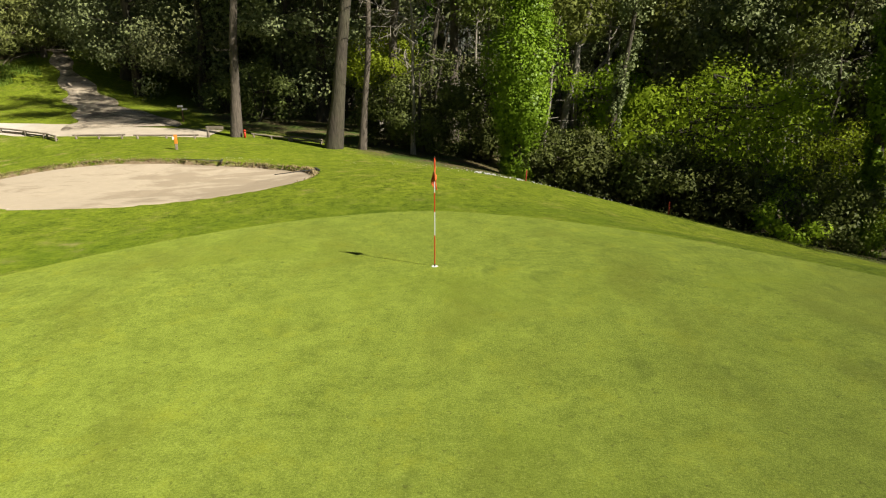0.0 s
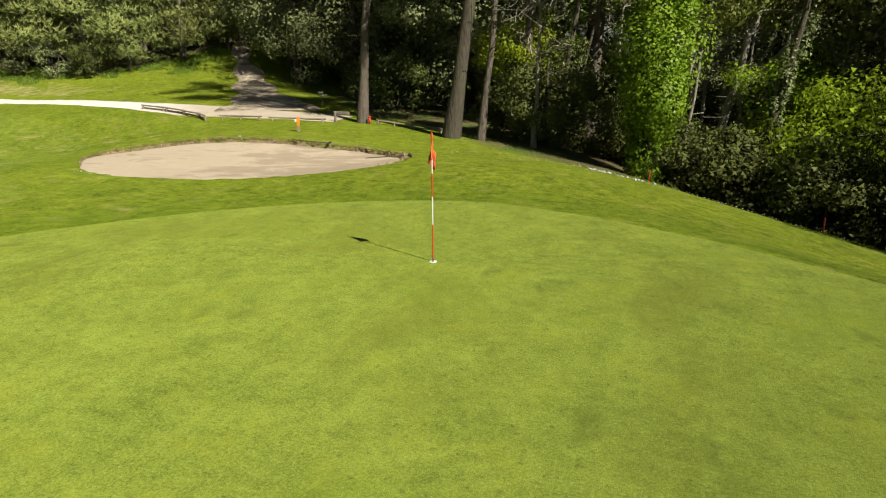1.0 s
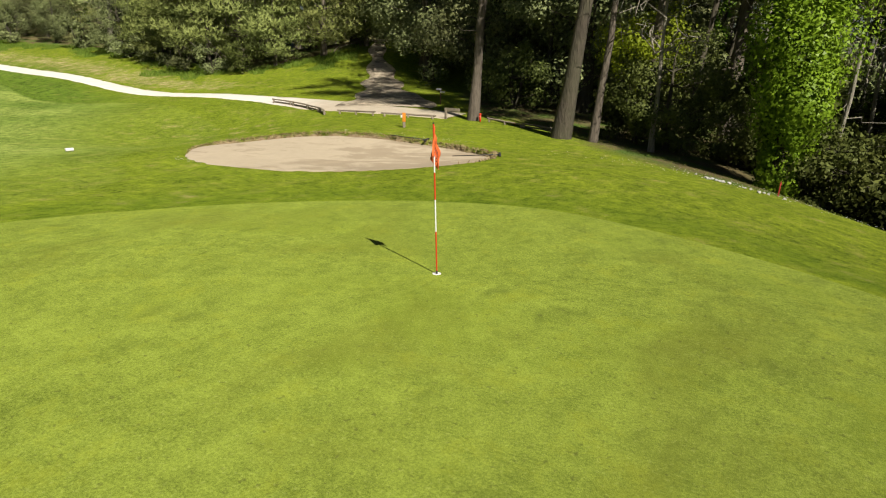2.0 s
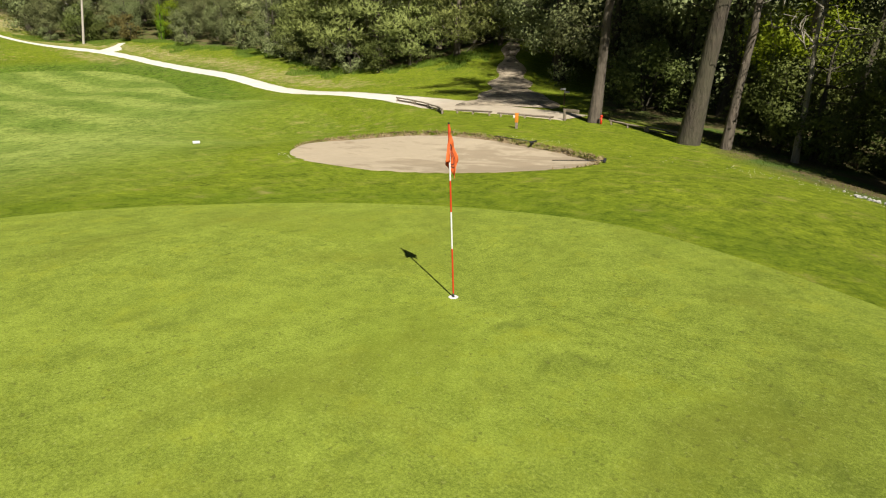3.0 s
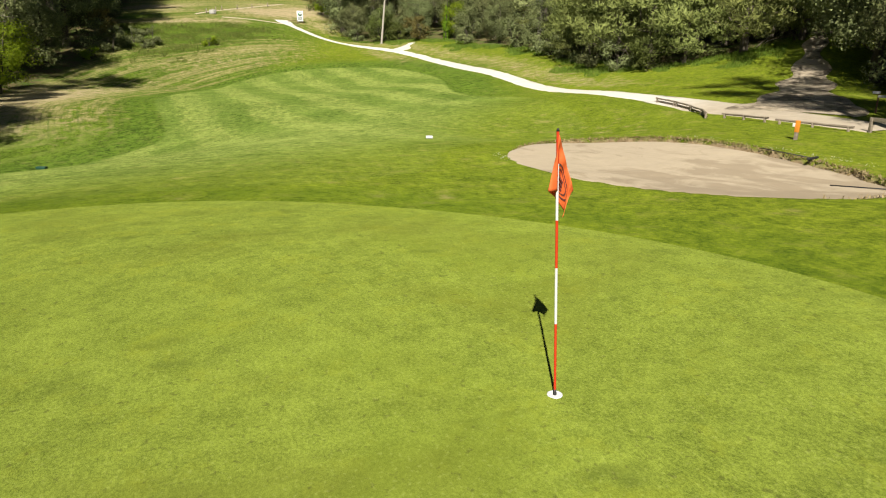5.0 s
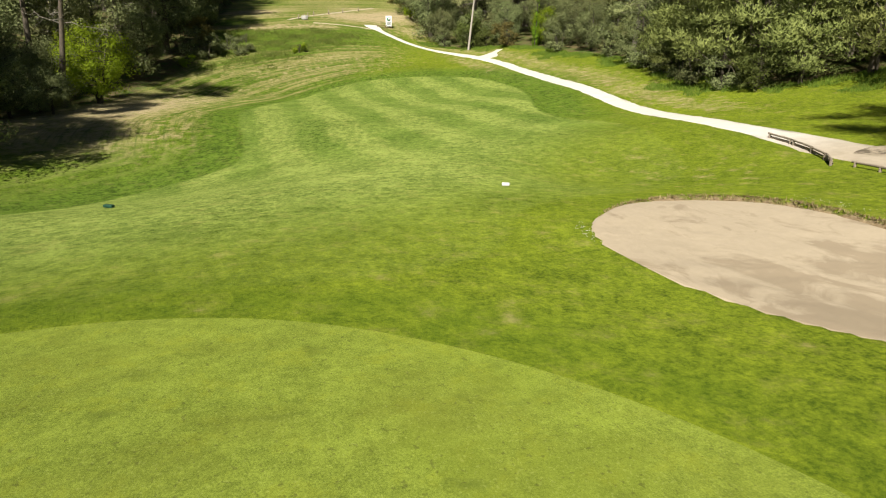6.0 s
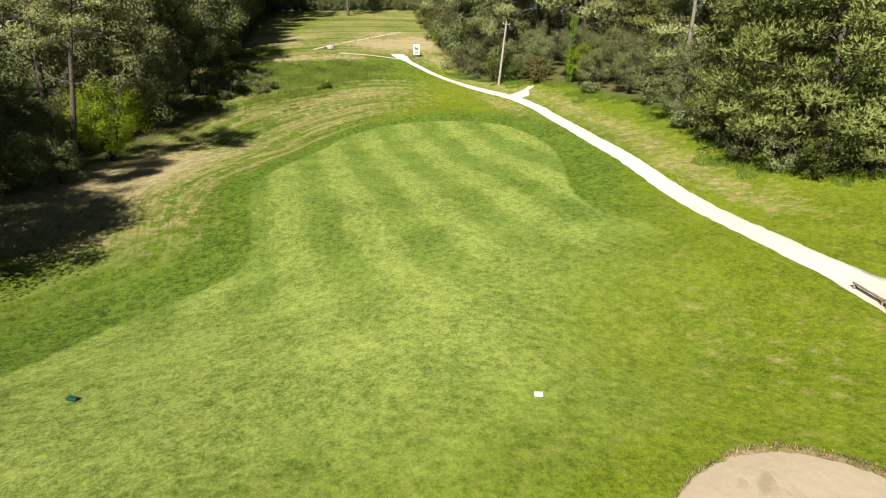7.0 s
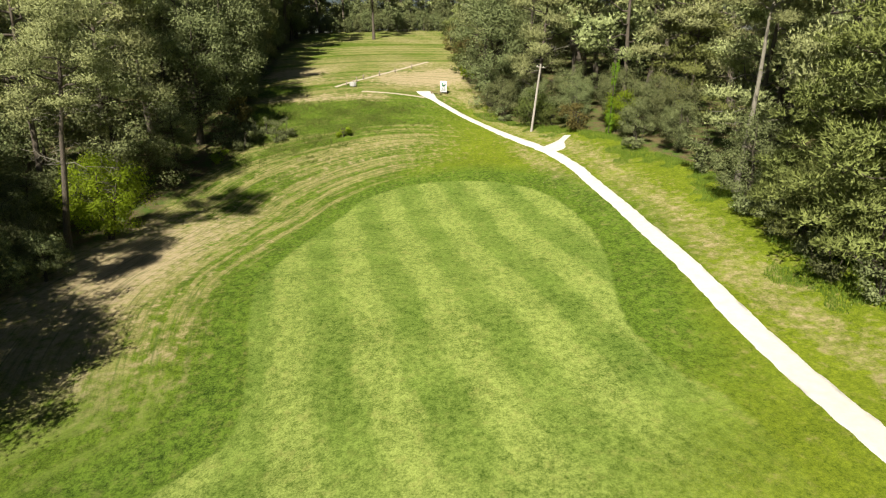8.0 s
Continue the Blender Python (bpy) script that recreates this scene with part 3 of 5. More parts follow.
def build_ground():
    xs = spaced([(-2500, 0), (-600, 300), (-240, 30), (-135, 3), (-95, 1.0), (-19, 0.6), (14, 0.2), (30, 1), (70, 5), (300, 40), (2500, 400)])
    ys = spaced([(-2500, 0), (-300, 300), (-60, 30), (-30, 2), (-14, 0.6), (4, 0.4), (20, 0.2), (45, 0.6), (80, 3), (300, 30), (2500, 400)])
    gx, gy = np.meshgrid(xs, ys, indexing="ij")
    x, y = gx.ravel(), gy.ravel()
    z = height(x, y)
    far = np.maximum(np.abs(x + 80) - 160, 0) + np.maximum(np.abs(y - 15) - 75, 0)
    z = z + 0.02 * np.minimum(far, 600)
    nx, ny = len(xs), len(ys)
    i, j = np.meshgrid(np.arange(nx - 1), np.arange(ny - 1), indexing="ij")
    f = np.stack([i * ny + j, (i + 1) * ny + j, (i + 1) * ny + j + 1, i * ny + j + 1], -1).reshape(-1, 4)
    ob = part("ground", (np.stack([x, y, z], 1), f), M_LAWN)
    me = ob.data
    fair = inside_by(FAIRWAY, x, y)
    wood = np.maximum.reduce([inside_by(p, x, y) - gap for p, gap in ((WOOD_RIGHT, 0), (WOOD_TRACK, 2.2), (WOOD_LEFT, 0.5))])
    wood = np.maximum(wood, np.minimum(far - 5, 3))
    bank = smooth01(inside_by(BANK, x, y), -1.0, 2.0)
    left = smooth01(-(y + 0.35 * (x + 60)), -12, 4) * (0.75 * smooth01(-x, 40, 54) + 0.25 * smooth01(-x, 56, 72))
    far_end = np.exp(-((x + 101) / 11) ** 2 - ((y - 14) / 14) ** 2)
    side = smooth01(-(y + 0.35 * (x + 60)), -12, 4) * smooth01(x, -118, -108)
    dry = (0.58 * smooth01(-fair, 1.2, 4.0) + 0.34 * smooth01(-fair, 6.0, 11)) * side * (0.2 + 0.8 * smooth01(-x, 43, 52)) * smooth01(-x, 34, 44) * (1 - 0.42 * smooth01(-x, 78, 94)) + 0.16 * far_end * smooth01(-fair, 2.5, 6) + 0.58 * smooth01(-x, 121, 131) + 0.7 * np.exp(-((x + 127.3) / 2.4) ** 2) * smooth01(-y, -17, -13) + 0.75 * np.exp(-((x + 149) / 5) ** 2 - ((y + 1) / 8) ** 2) + 0.55 * np.exp(-((x + 155) / 4) ** 2 - ((y - 24) / 5) ** 2) + 0.6 * np.exp(-((x + 141) / 7) ** 2) * smooth01(y, 12, 19) - 0.45 * np.exp(-((x + 134.5) / 3.0) ** 2) * smooth01(-y, -13, -9) - 0.3 * bank
    dry = dry + 0.3 * np.exp(-((x + 23) / 5) ** 2 - ((y - 17.5) / 2.5) ** 2)
    dry = dry + 0.62 * np.exp(-((line_dist(PATH_LINE, x, y) - 3.2) / 3.0) ** 2) * smooth01(y, 27, 31) * smooth01(-x, 28, 40)
    dry = dry + 0.5 * np.exp(-((x + 71) / 8) ** 2 - ((y + 14.5) / 3.5) ** 2)
    dry = dry - 0.2 * np.exp(-((x + 185) / 22) ** 2 - ((y - 10) / 12) ** 2)
    soil = np.where(inside_by(BUNKER, x, y) > -0.5, inside_by(BUNKER, x, y) - 0.0, -1.0) * smooth01(y, 9.5, 12) - 1.0 * (1 - smooth01(y, 9.5, 12))
    soil = np.where(inside_by(BUNKER, x, y) > 0.12, 0.3, soil)
    across = y - 0.018 * (x + 60) - 0.003 * np.maximum(x + 52, 0) ** 2
    striped = 0.15 + 0.85 * smooth01(-x, 28, 42)
    mown = 1 - 0.85 * np.maximum(smooth01(x + 0.4 * y, -26, -12), smooth01(x + 0.9 * y, -27, -13) * smooth01(y, 4, 14))
    drift = np.array([noise.noise(Vector((a * 0.09, b * 0.09, 3))) if a < -120 else 0.0 for a, b in zip(x, y)])
    dry = dry + 0.55 * drift * smooth01(-x, 121, 132)
    off = (np.hypot((x - GREEN_C[0]) / GREEN_R[0], (y - GREEN_C[1]) / GREEN_R[1]) - 1) * 9.9
    fringe = smooth01(off, -0.2, 0.1) * (1 - smooth01(off, 0.9, 3.2))
    for key, val in (("deep", side * smooth01(x, -55, -45) * smooth01(fair, -16, -9)), ("fringe", fringe), ("lane", left), ("mown", mown), ("fairway", fair), ("dry", dry), ("wood", wood), ("soil", soil), ("stripe", across), ("striped", striped)):
        a = me.attributes.new(key, "FLOAT", "POINT")
        a.data.foreach_set("value", np.asarray(val, np.float32))
    tagged(ob, "mown golf course grass with striped fairway and dry rough", "ground", kind="structure")


def build_green():
    rs = np.concatenate([np.linspace(0.0002, 0.9, 60), np.linspace(0.905, 1.0, 14)])
    n = 160
    an = np.arange(n) * 2 * math.pi / n
    wob = 1 + 0.012 * np.sin(3 * an + 1) + 0.008 * np.sin(5 * an)
    verts = []
    for r in rs:
        x, y = GREEN_C[0] + GREEN_R[0] * r * wob * np.cos(an), GREEN_C[1] + GREEN_R[1] * r * wob * np.sin(an)
        verts.append(np.stack([x, y, height(x, y) + 0.012 - 0.03 * smooth01(r, 0.992, 1.0)], 1))
    v = np.concatenate(verts)
    i, j = np.meshgrid(np.arange(len(rs) - 1), np.arange(n), indexing="ij")
    k = (j + 1) % n
    f = np.stack([i * n + j, (i + 1) * n + j, (i + 1) * n + k, i * n + k], -1).reshape(-1, 4)
    v2, f2 = np.vstack([v, [[GREEN_C[0], GREEN_C[1], on_ground(*GREEN_C) + 0.012]]]), f
    ob = part("putting_green", (v2, f2), M_GREEN)
    tagged(ob, "closely mown putting green with faint yellowish patches", "green", kind="structure")


def build_sand():
    rim = BUNKER
    c = rim.mean(0)
    rings = np.concatenate([np.linspace(0.0002, 0.9, 26), np.linspace(0.92, 1.004, 10), [1.012, 1.022]])
    verts = []
    for r in rings:
        p = c + (rim - c) * r
        d = np.maximum(inside_by(rim, p[:, 0], p[:, 1]), 0)
        z = sand_height(p[:, 0], p[:, 1], d)
        z = z + np.array([0.03 * noise.noise(Vector((a * 1.3, b * 1.3, 0))) + 0.015 * noise.noise(Vector((a * 5, b * 5, 3))) for a, b in p]) * max(0, min(1, (1.004 - r) * 8))
        if r > 1.005:
            z = land(p[:, 0], p[:, 1]) - 0.03 - 0.1 * (r - 1.005) / 0.017
        verts.append(np.column_stack([p, z]))
    n = len(rim)
    i, j = np.meshgrid(np.arange(len(rings) - 1), np.arange(n), indexing="ij")
    k = (j + 1) % n
    f = np.stack([i * n + j, i * n + k, (i + 1) * n + k, (i + 1) * n + j], -1).reshape(-1, 4)[:, ::-1]
    ob = part("bunker_sand", (np.concatenate(verts), f), M_SAND)
    at = np.concatenate(verts)
    a = ob.data.attributes.new("damp", "FLOAT", "POINT")
    a.data.foreach_set("value", np.asarray(0.42 * smooth01(at[:, 0] + 0.3 * at[:, 1], -10, -5) - 0.1, np.float32))
    tagged(ob, "raked pale beige sand filling a shallow bunker", "sand bunker", kind="structure")


def build_path(name, line, half, label, dust, rise=0.03):
    """A gravel strip that follows the ground, with ragged edges."""
    d = np.gradient(line, axis=0)
    d /= np.linalg.norm(d, axis=1)[:, None]
    side = np.column_stack([-d[:, 1], d[:, 0]])
    across = np.array([-1.12, -1, -0.6, -0.2, 0.2, 0.6, 1, 1.12])
    rows = []
    for u in across:
        w = half(line) if callable(half) else np.full(len(line), half)
        jag = np.array([0.16 * noise.noise(Vector((p[0] * 0.7, p[1] * 0.7, u * 9))) + 0.07 * noise.noise(Vector((p[0] * 3, p[1] * 3, u))) for p in line]) if abs(u) > 0.9 else 0
        q = line + side * ((u * w) + jag * np.sign(u))[:, None]
        rows.append(np.column_stack([q, height(q[:, 0], q[:, 1]) + (rise if abs(u) < 1.05 else -0.05)]))
    v = np.stack(rows, 1).reshape(-1, 3)
    m = len(across)
    i, j = np.meshgrid(np.arange(len(line) - 1), np.arange(m - 1), indexing="ij")
    f = np.stack([i * m + j, i * m + j + 1, (i + 1) * m + j + 1, (i + 1) * m + j], -1).reshape(-1, 4)[:, ::-1]
    ob = part(name, (v, f), M_GRAVEL)
    a = ob.data.attributes.new("dust", "FLOAT", "POINT")
    a.data.foreach_set("value", np.repeat(np.asarray(dust(line), np.float32), m))
    tagged(ob, label, "path", kind="structure")


build_ground()
build_green()
build_sand()
build_path("gravel_path", PATH_LINE, lambda p: 0.7 + 0.1 * smooth01(p[:, 0], -68, -46) + 0.5 * smooth01(p[:, 0], -28, -21) + 0.7 * smooth01(-p[:, 0], 127, 130), "bright white crushed gravel cart path across the course", lambda p: 0.9 * smooth01(p[:, 0], -28, -20))
build_path("gravel_spur", SPUR_LINE, lambda p: (0.5 + 1.3 * (1 - smooth01(p[:, 1], 33.6, 36.4))) * smooth01(p[:, 1], 32.3, 34.2), "short gravel spur joining the cart path", lambda p: 0.15 + 0 * p[:, 0], 0.036)
build_path("dirt_track", TRACK_LINE, lambda p: 1.45 - 0.85 * smooth01(p[:, 1], 33, 45) + 1.3 * (1 - smooth01(p[:, 1], 26, 32)) + 0.25 * np.sin(p[:, 1] * 1.3), "pale dirt track climbing into the shaded wood", lambda p: 1 + 0 * p[:, 0], 0.042)
build_path("hill_path", open_curve([(-128.0, 21.6), (-129.2, 15.8), (-130.3, 10.6)]), lambda p: 0.24 + 0 * p[:, 0], "thin pale trodden path along the tee bank", lambda p: 0.88 + 0 * p[:, 0])
build_path("hill_path", open_curve([(-133.6, 6.0), (-136.2, 8.6), (-140.8, 13.1), (-148.5, 19.6), (-157.4, 27.3)]), lambda p: 0.32 + 0 * p[:, 0], "narrow pale gravel footpath with edging up the hill", lambda p: 0.88 + 0 * p[:, 0])


# ---- trees ----
MADE = {}


def clump_cloud(rng, n, centre, spread, hollow=0.35):
    """Uneven clump centres inside an egg-shaped crown."""
    d = rng.normal(size=(n, 3))
    d /= np.linalg.norm(d, axis=1)[:, None]
    r = (hollow + (1 - hollow) * rng.random((n, 1)) ** 0.6) * rng.uniform(0.8, 1.15, (n, 1))
    return np.asarray(centre) + d * r * np.asarray(spread)


def crown_limbs(rng, trunk_pts, targets, r0, share=0.5):
    """Limbs from the trunk out to some of the crown's clumps."""
    out = []
    pick = rng.permutation(len(targets))[:max(3, int(len(targets) * share))]
    for t in targets[pick]:
        below = trunk_pts[trunk_pts[:, 2] < t[2] - 0.1]
        s = below[-1] if len(below) else trunk_pts[0]
        d = np.linalg.norm(t - s)
        out.append(limb(s, t, min(r0 * 0.35, 0.02 + 0.014 * d), 0.008, rng, 0.2, 5, 4))
    return out


def trunk_line(rng, h, lean=(0, 0), wander=0.15, n=9):
    u = np.linspace(0, 1, n)
    w = np.cumsum(rng.normal(0, wander / n, (n, 2)), 0) * h * 0.25
    w -= w[0]
    return np.column_stack([lean[0] * h * u + w[:, 0], lean[1] * h * u + w[:, 1], h * u - 0.3 * (u == 0)])


def flare(r, n, top=0.35):
    u = np.linspace(0, 1, n)
    return r * ((1 - u) * (1 - top) + top) + r * 0.45 * np.exp(-u * 22)


def thing(name, label, category, group=""):
    ob = new(name)
    ob.empty_display_size = 0.3
    return tagged(ob, label, category, group)


def dead_twigs(rng, line, lo, hi, n, reach):
    """Bare grey branches that reach out below the living crown, with crooked twigs."""
    out = []
    for _ in range(n):
        zz, a = rng.uniform(lo, hi), rng.random() * 6.28
        k = np.array([np.interp(zz, line[:, 2], line[:, 0]), np.interp(zz, line[:, 2], line[:, 1]), zz])
        ln = reach * rng.uniform(0.45, 1.1)
        tip = k + np.array([math.cos(a) * ln, math.sin(a) * ln, rng.uniform(-0.25, 0.35) * ln])
        out.append(limb(k, tip, 0.045, 0.012, rng, 0.3, 6, 4))
        for _ in range(4):
            m = k + (tip - k) * rng.uniform(0.4, 0.95)
            out.append(limb(m, m + rng.normal(0, 0.24 * ln, 3), 0.018, 0.006, rng, 0.5, 5, 3))
    return out


def make_pine(seed, h, r, crown_from, crown_r, label, pads=44, tufts=84, mat=None, bark_mat=None, needle=0.2, lean=(0, 0), stubs=9, inner=(70, 0.8), dead=0):
    """A tall pine: long bare trunk with dead stubs, and boughs that each carry a group of needle pads."""
    rng = np.random.default_rng(seed)
    root = thing("pine_tree", label, "pine tree", "pines")
    line = trunk_line(rng, h, lean)
    boughs = max(9, pads // 5)
    cs, sz, woods = [], [], [tube(line, flare(r, len(line), 0.25), 9)]
    for k in range(boughs):
        u = (k + rng.random()) / boughs
        zz = crown_from + (h - crown_from) * u * 0.97
        wide = crown_r * math.sin(min(1.0, 0.2 + 0.8 * u) * math.pi) ** 0.6 * rng.uniform(0.55, 1.1)
        an = k * 2.4 + rng.normal(0, 0.5)
        root_at = np.array([np.interp(zz, line[:, 2], line[:, 0]), np.interp(zz, line[:, 2], line[:, 1]), zz])
        tip = root_at + np.array([math.cos(an) * wide, math.sin(an) * wide, wide * rng.uniform(0.05, 0.45)])
        woods.append(limb(root_at, tip, min(r * 0.4, 0.03 + 0.02 * wide), 0.012, rng, 0.2, 6, 5))
        for _ in range(max(3, round(5 * rng.uniform(0.8, 1.25)))):
            q = root_at + (tip - root_at) * rng.uniform(0.66, 1.06) + rng.normal(0, 0.09 * crown_r, 3) * np.array([1, 1, 0.55])
            cs.append(q)
            sz.append(rng.uniform(0.55, 1.05))
    c = np.array(cs)
    size = np.array(sz)[:, None] * np.array([[1.0, 1.0, 0.62]]) * crown_r / 3.0
    for _ in range(stubs):
        zz = rng.uniform(0.3, 0.95) * crown_from
        k, a = np.array([np.interp(zz, line[:, 2], line[:, 0]), np.interp(zz, line[:, 2], line[:, 1]), zz]), rng.random() * 6.28
        ln = rng.uniform(0.3, 1.4)
        woods.append(limb(k, k + np.array([math.cos(a) * ln, math.sin(a) * ln, rng.uniform(-0.1, 0.35)]), 0.035, 0.008, rng, 0.25, 4, 4))
    part("trunk", join(*woods), bark_mat or M_BARK_PINE, root)
    if dead:
        part("dead_bough", join(*dead_twigs(rng, line, crown_from * 0.6, (crown_from + h) / 2, dead, crown_r * 0.95)), M_BARK_PALE, root, "tangle of bleached dead twigs")["kind"] = "stuff"
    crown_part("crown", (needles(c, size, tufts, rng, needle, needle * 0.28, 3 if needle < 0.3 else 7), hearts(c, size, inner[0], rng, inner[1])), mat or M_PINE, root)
    return root


def make_young_pine(seed, h, crown_r, label, tiers=10, mat=None):
    """A young pine, bushy almost to the ground, with shoots turned up."""
    rng = np.random.default_rng(seed)
    root = thing("young_pine", label, "pine tree", "young pines")
    line = trunk_line(rng, h, (rng.normal(0, 0.03), rng.normal(0, 0.03)), 0.2)
    cs, sz = [], []
    for t in range(tiers):
        u = (t + 0.5) / tiers
        zz = h * (0.04 + 0.94 * u)
        rad = crown_r * (1 - u) ** 0.65 * rng.uniform(0.75, 1.1)
        for a in np.arange(rng.integers(3, 6)) * 1.5 + rng.random() * 6:
            for w in ((0.5, 0.95) if rad > 1.4 else (0.8,)):
                q = rad * w * rng.uniform(0.8, 1.15)
                cs.append((np.interp(zz, line[:, 2], line[:, 0]) + q * math.cos(a), np.interp(zz, line[:, 2], line[:, 1]) + q * math.sin(a), zz + 0.25 * q + rng.normal(0, 0.12)))
                sz.append(rng.uniform(0.6, 0.95))
    c = np.array(cs)
    s = np.array(sz)[:, None] * np.array([[1.0, 1.0, 0.55]])
    part("trunk", join(tube(line, flare(0.11 * h / 7, len(line), 0.15), 7), *crown_limbs(rng, line, c, 0.1, 0.6)), M_BARK_PINE, root)
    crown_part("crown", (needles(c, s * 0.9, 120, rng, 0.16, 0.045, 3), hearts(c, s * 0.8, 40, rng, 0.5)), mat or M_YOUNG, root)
    return root


def make_broadleaf(seed, h, spread, label, name="oak_tree", category="oak tree", mat=None, bark_mat=None, low=0.15, clumps=70, each=70, leaf=0.2, stems=1, group="oaks", hollow=0.5):
    """A leafy tree or tall shrub: forked stems and a ragged crown of leaf clumps."""
    rng = np.random.default_rng(seed)
    root = thing(name, label, category, group)
    mid = (low + 1) / 2
    c = clump_cloud(rng, clumps, (0, 0, h * mid), (spread, spread, h * (1 - low) / 2), hollow)
    c = c[c[:, 2] > h * low * 0.5]
    lobes = np.array([[noise.noise(Vector(p) * 0.45 + Vector((seed, 0, 0)))] for p in c])
    c = c[(lobes[:, 0] > -0.32)]
    size = rng.uniform(0.6, 1.25, (len(c), 1)) * np.array([[1, 1, 0.75]]) * (0.285 * spread + 0.2)
    woods = []
    for k in range(stems):
        a = k * 6.28 / max(stems, 1) + rng.random()
        ln = (0.0, 0.0) if stems == 1 else (0.28 * math.cos(a), 0.28 * math.sin(a))
        line = trunk_line(rng, h * 0.85, ln, 0.4)
        woods.append(tube(line, flare((0.05 + 0.022 * h) / math.sqrt(stems), len(line), 0.12), 7))
        woods += crown_limbs(rng, line, c, 0.14, 0.5 / stems)
    part("trunk", join(*woods), bark_mat or M_BARK_DARK, root)
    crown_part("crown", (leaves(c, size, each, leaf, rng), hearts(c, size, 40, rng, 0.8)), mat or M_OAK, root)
    return root


def make_ivy_trunk(seed, h, r, width, label, lean=(0, 0), n=90, each=75, bare_top=0.0, mat=None, label2="glossy bright green ivy"):
    """A trunk wrapped in a thick ragged column of ivy."""
    rng = np.random.default_rng(seed)
    root = thing("ivy_covered_tree", label, "tree", "ivy-clad trees")
    line = trunk_line(rng, h, lean, 0.1)
    u = rng.random(n) * (1 - bare_top)
    zz = u * h
    w = width * (0.75 + 0.35 * np.sin(u * 9 + seed)) * (1 - 0.25 * u)
    an, reach = rng.random(n) * 6.28, rng.uniform(0.32, 0.68, n)
    c = np.column_stack([np.interp(zz, line[:, 2], line[:, 0]) + reach * w * np.cos(an), np.interp(zz, line[:, 2], line[:, 1]) + reach * w * np.sin(an), zz])
    size = np.column_stack([w * 0.42, w * 0.42, w * 0.5 + 0.25]) * rng.uniform(0.5, 1.35, (n, 1))
    part("trunk", join(tube(line, flare(r, len(line), 0.35), 8)), M_BARK_DARK, root)
    crown_part("ivy", (leaves(c, size, each * 3, 0.115, rng, 0.3, 0.75, 0.95),), mat or M_IVY, root, label2)
    return root


def make_bare(seed, h, r, label, fork=0.45, branches=16, mat=None, lean=(0.0, 0.0), curl=0.3):
    """A leafless pale tree with crooked branches."""
    rng = np.random.default_rng(seed)
    root = thing("bare_tree", label, "tree", "bare trees")
    line = trunk_line(rng, h, lean, 0.3)
    woods = [tube(line, flare(r, len(line), 0.2), 8)]
    for _ in range(branches):
        k = line[rng.integers(3, len(line))]
        a, ln = rng.random() * 6.28, rng.uniform(0.12, 0.3) * h
        tip = k + np.array([math.cos(a) * ln, math.sin(a) * ln, rng.uniform(-0.1, 0.8) * ln])
        woods.append(limb(k, tip, r * 0.35, 0.012, rng, curl, 7, 5))
        for _ in range(3):
            m = k + (tip - k) * rng.uniform(0.4, 0.9)
            woods.append(limb(m, m + rng.normal(0, 0.28 * ln, 3), 0.02, 0.006, rng, curl, 5, 4))
    part("trunk", join(*woods), mat or M_BARK_PALE, root)
    return root


def make_slender(seed, h, r, label, mat=None, leaf_mat=None, lean=(0, 0), clumps=34, each=90, ivy=False):
    """A thin woodland stem, bare below, with a light crown high up."""
    rng = np.random.default_rng(seed)
    root = thing("woodland_tree", label, "tree", "trees in the wood")
    line = trunk_line(rng, h, lean, 0.3)
    c = clump_cloud(rng, clumps, (line[-1, 0], line[-1, 1], h * 0.8), (h * 0.17, h * 0.17, h * 0.26), 0.2)
    size = rng.uniform(0.7, 1.3, (clumps, 1)) * np.array([[1, 1, 0.75]])
    woods = [tube(line, flare(r, len(line), 0.3), 7)] + crown_limbs(rng, line, c, r, 0.6)
    for _ in range(7):
        zz = rng.uniform(0.15, 0.6) * h
        k, a, ln = np.array([np.interp(zz, line[:, 2], line[:, 0]), np.interp(zz, line[:, 2], line[:, 1]), zz]), rng.random() * 6.28, rng.uniform(0.5, 2.2)
        woods.append(limb(k, k + np.array([math.cos(a) * ln, math.sin(a) * ln, rng.uniform(0, 0.9)]), 0.03, 0.008, rng, 0.3, 5, 4))
    part("trunk", join(*woods), mat or M_BARK_DARK, root)
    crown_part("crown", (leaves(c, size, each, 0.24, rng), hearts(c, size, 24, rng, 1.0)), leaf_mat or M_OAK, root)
    return root


def make_forked():
    """A pale tree forked low, with arching side branches."""
    rng = np.random.default_rng(106)
    root = thing("forked_tree", "pale forked tree leaning out of the dark wood", "tree", "bare trees")
    stem = [limb((0, 0, -0.3), (0.35, 0.1, 3.2), 0.26, 0.2, rng, 0.04, 6, 9),
            limb((0.35, 0.1, 3.1), (1.6, 0.6, 9.0), 0.19, 0.13, rng, 0.05, 9, 9), limb((1.6, 0.6, 8.9), (2.6, 0.9, 15.5), 0.13, 0.05, rng, 0.06, 8, 7),
            limb((0.4, 0.1, 3.0), (3.4, 0.6, 7.0), 0.12, 0.07, rng, 0.05, 9, 7), limb((3.4, 0.6, 6.9), (5.2, 0.7, 8.0), 0.065, 0.02, rng, 0.15, 6, 5)]
    for a, mid, b in (((1.2, 0.4, 7.4), (2.6, 0.2, 7.6), (3.9, 0, 6.9)), ((1.5, 0.5, 8.9), (3.4, 0.3, 9.2), (4.6, 0.1, 6.8)), ((1.8, 0.6, 10.0), (0.4, 0.3, 10.6), (-1.0, 0.1, 11.8))):
        u = np.linspace(0, 1, 10)[:, None]
        a, mid, b = np.array(a), np.array(mid), np.array(b)
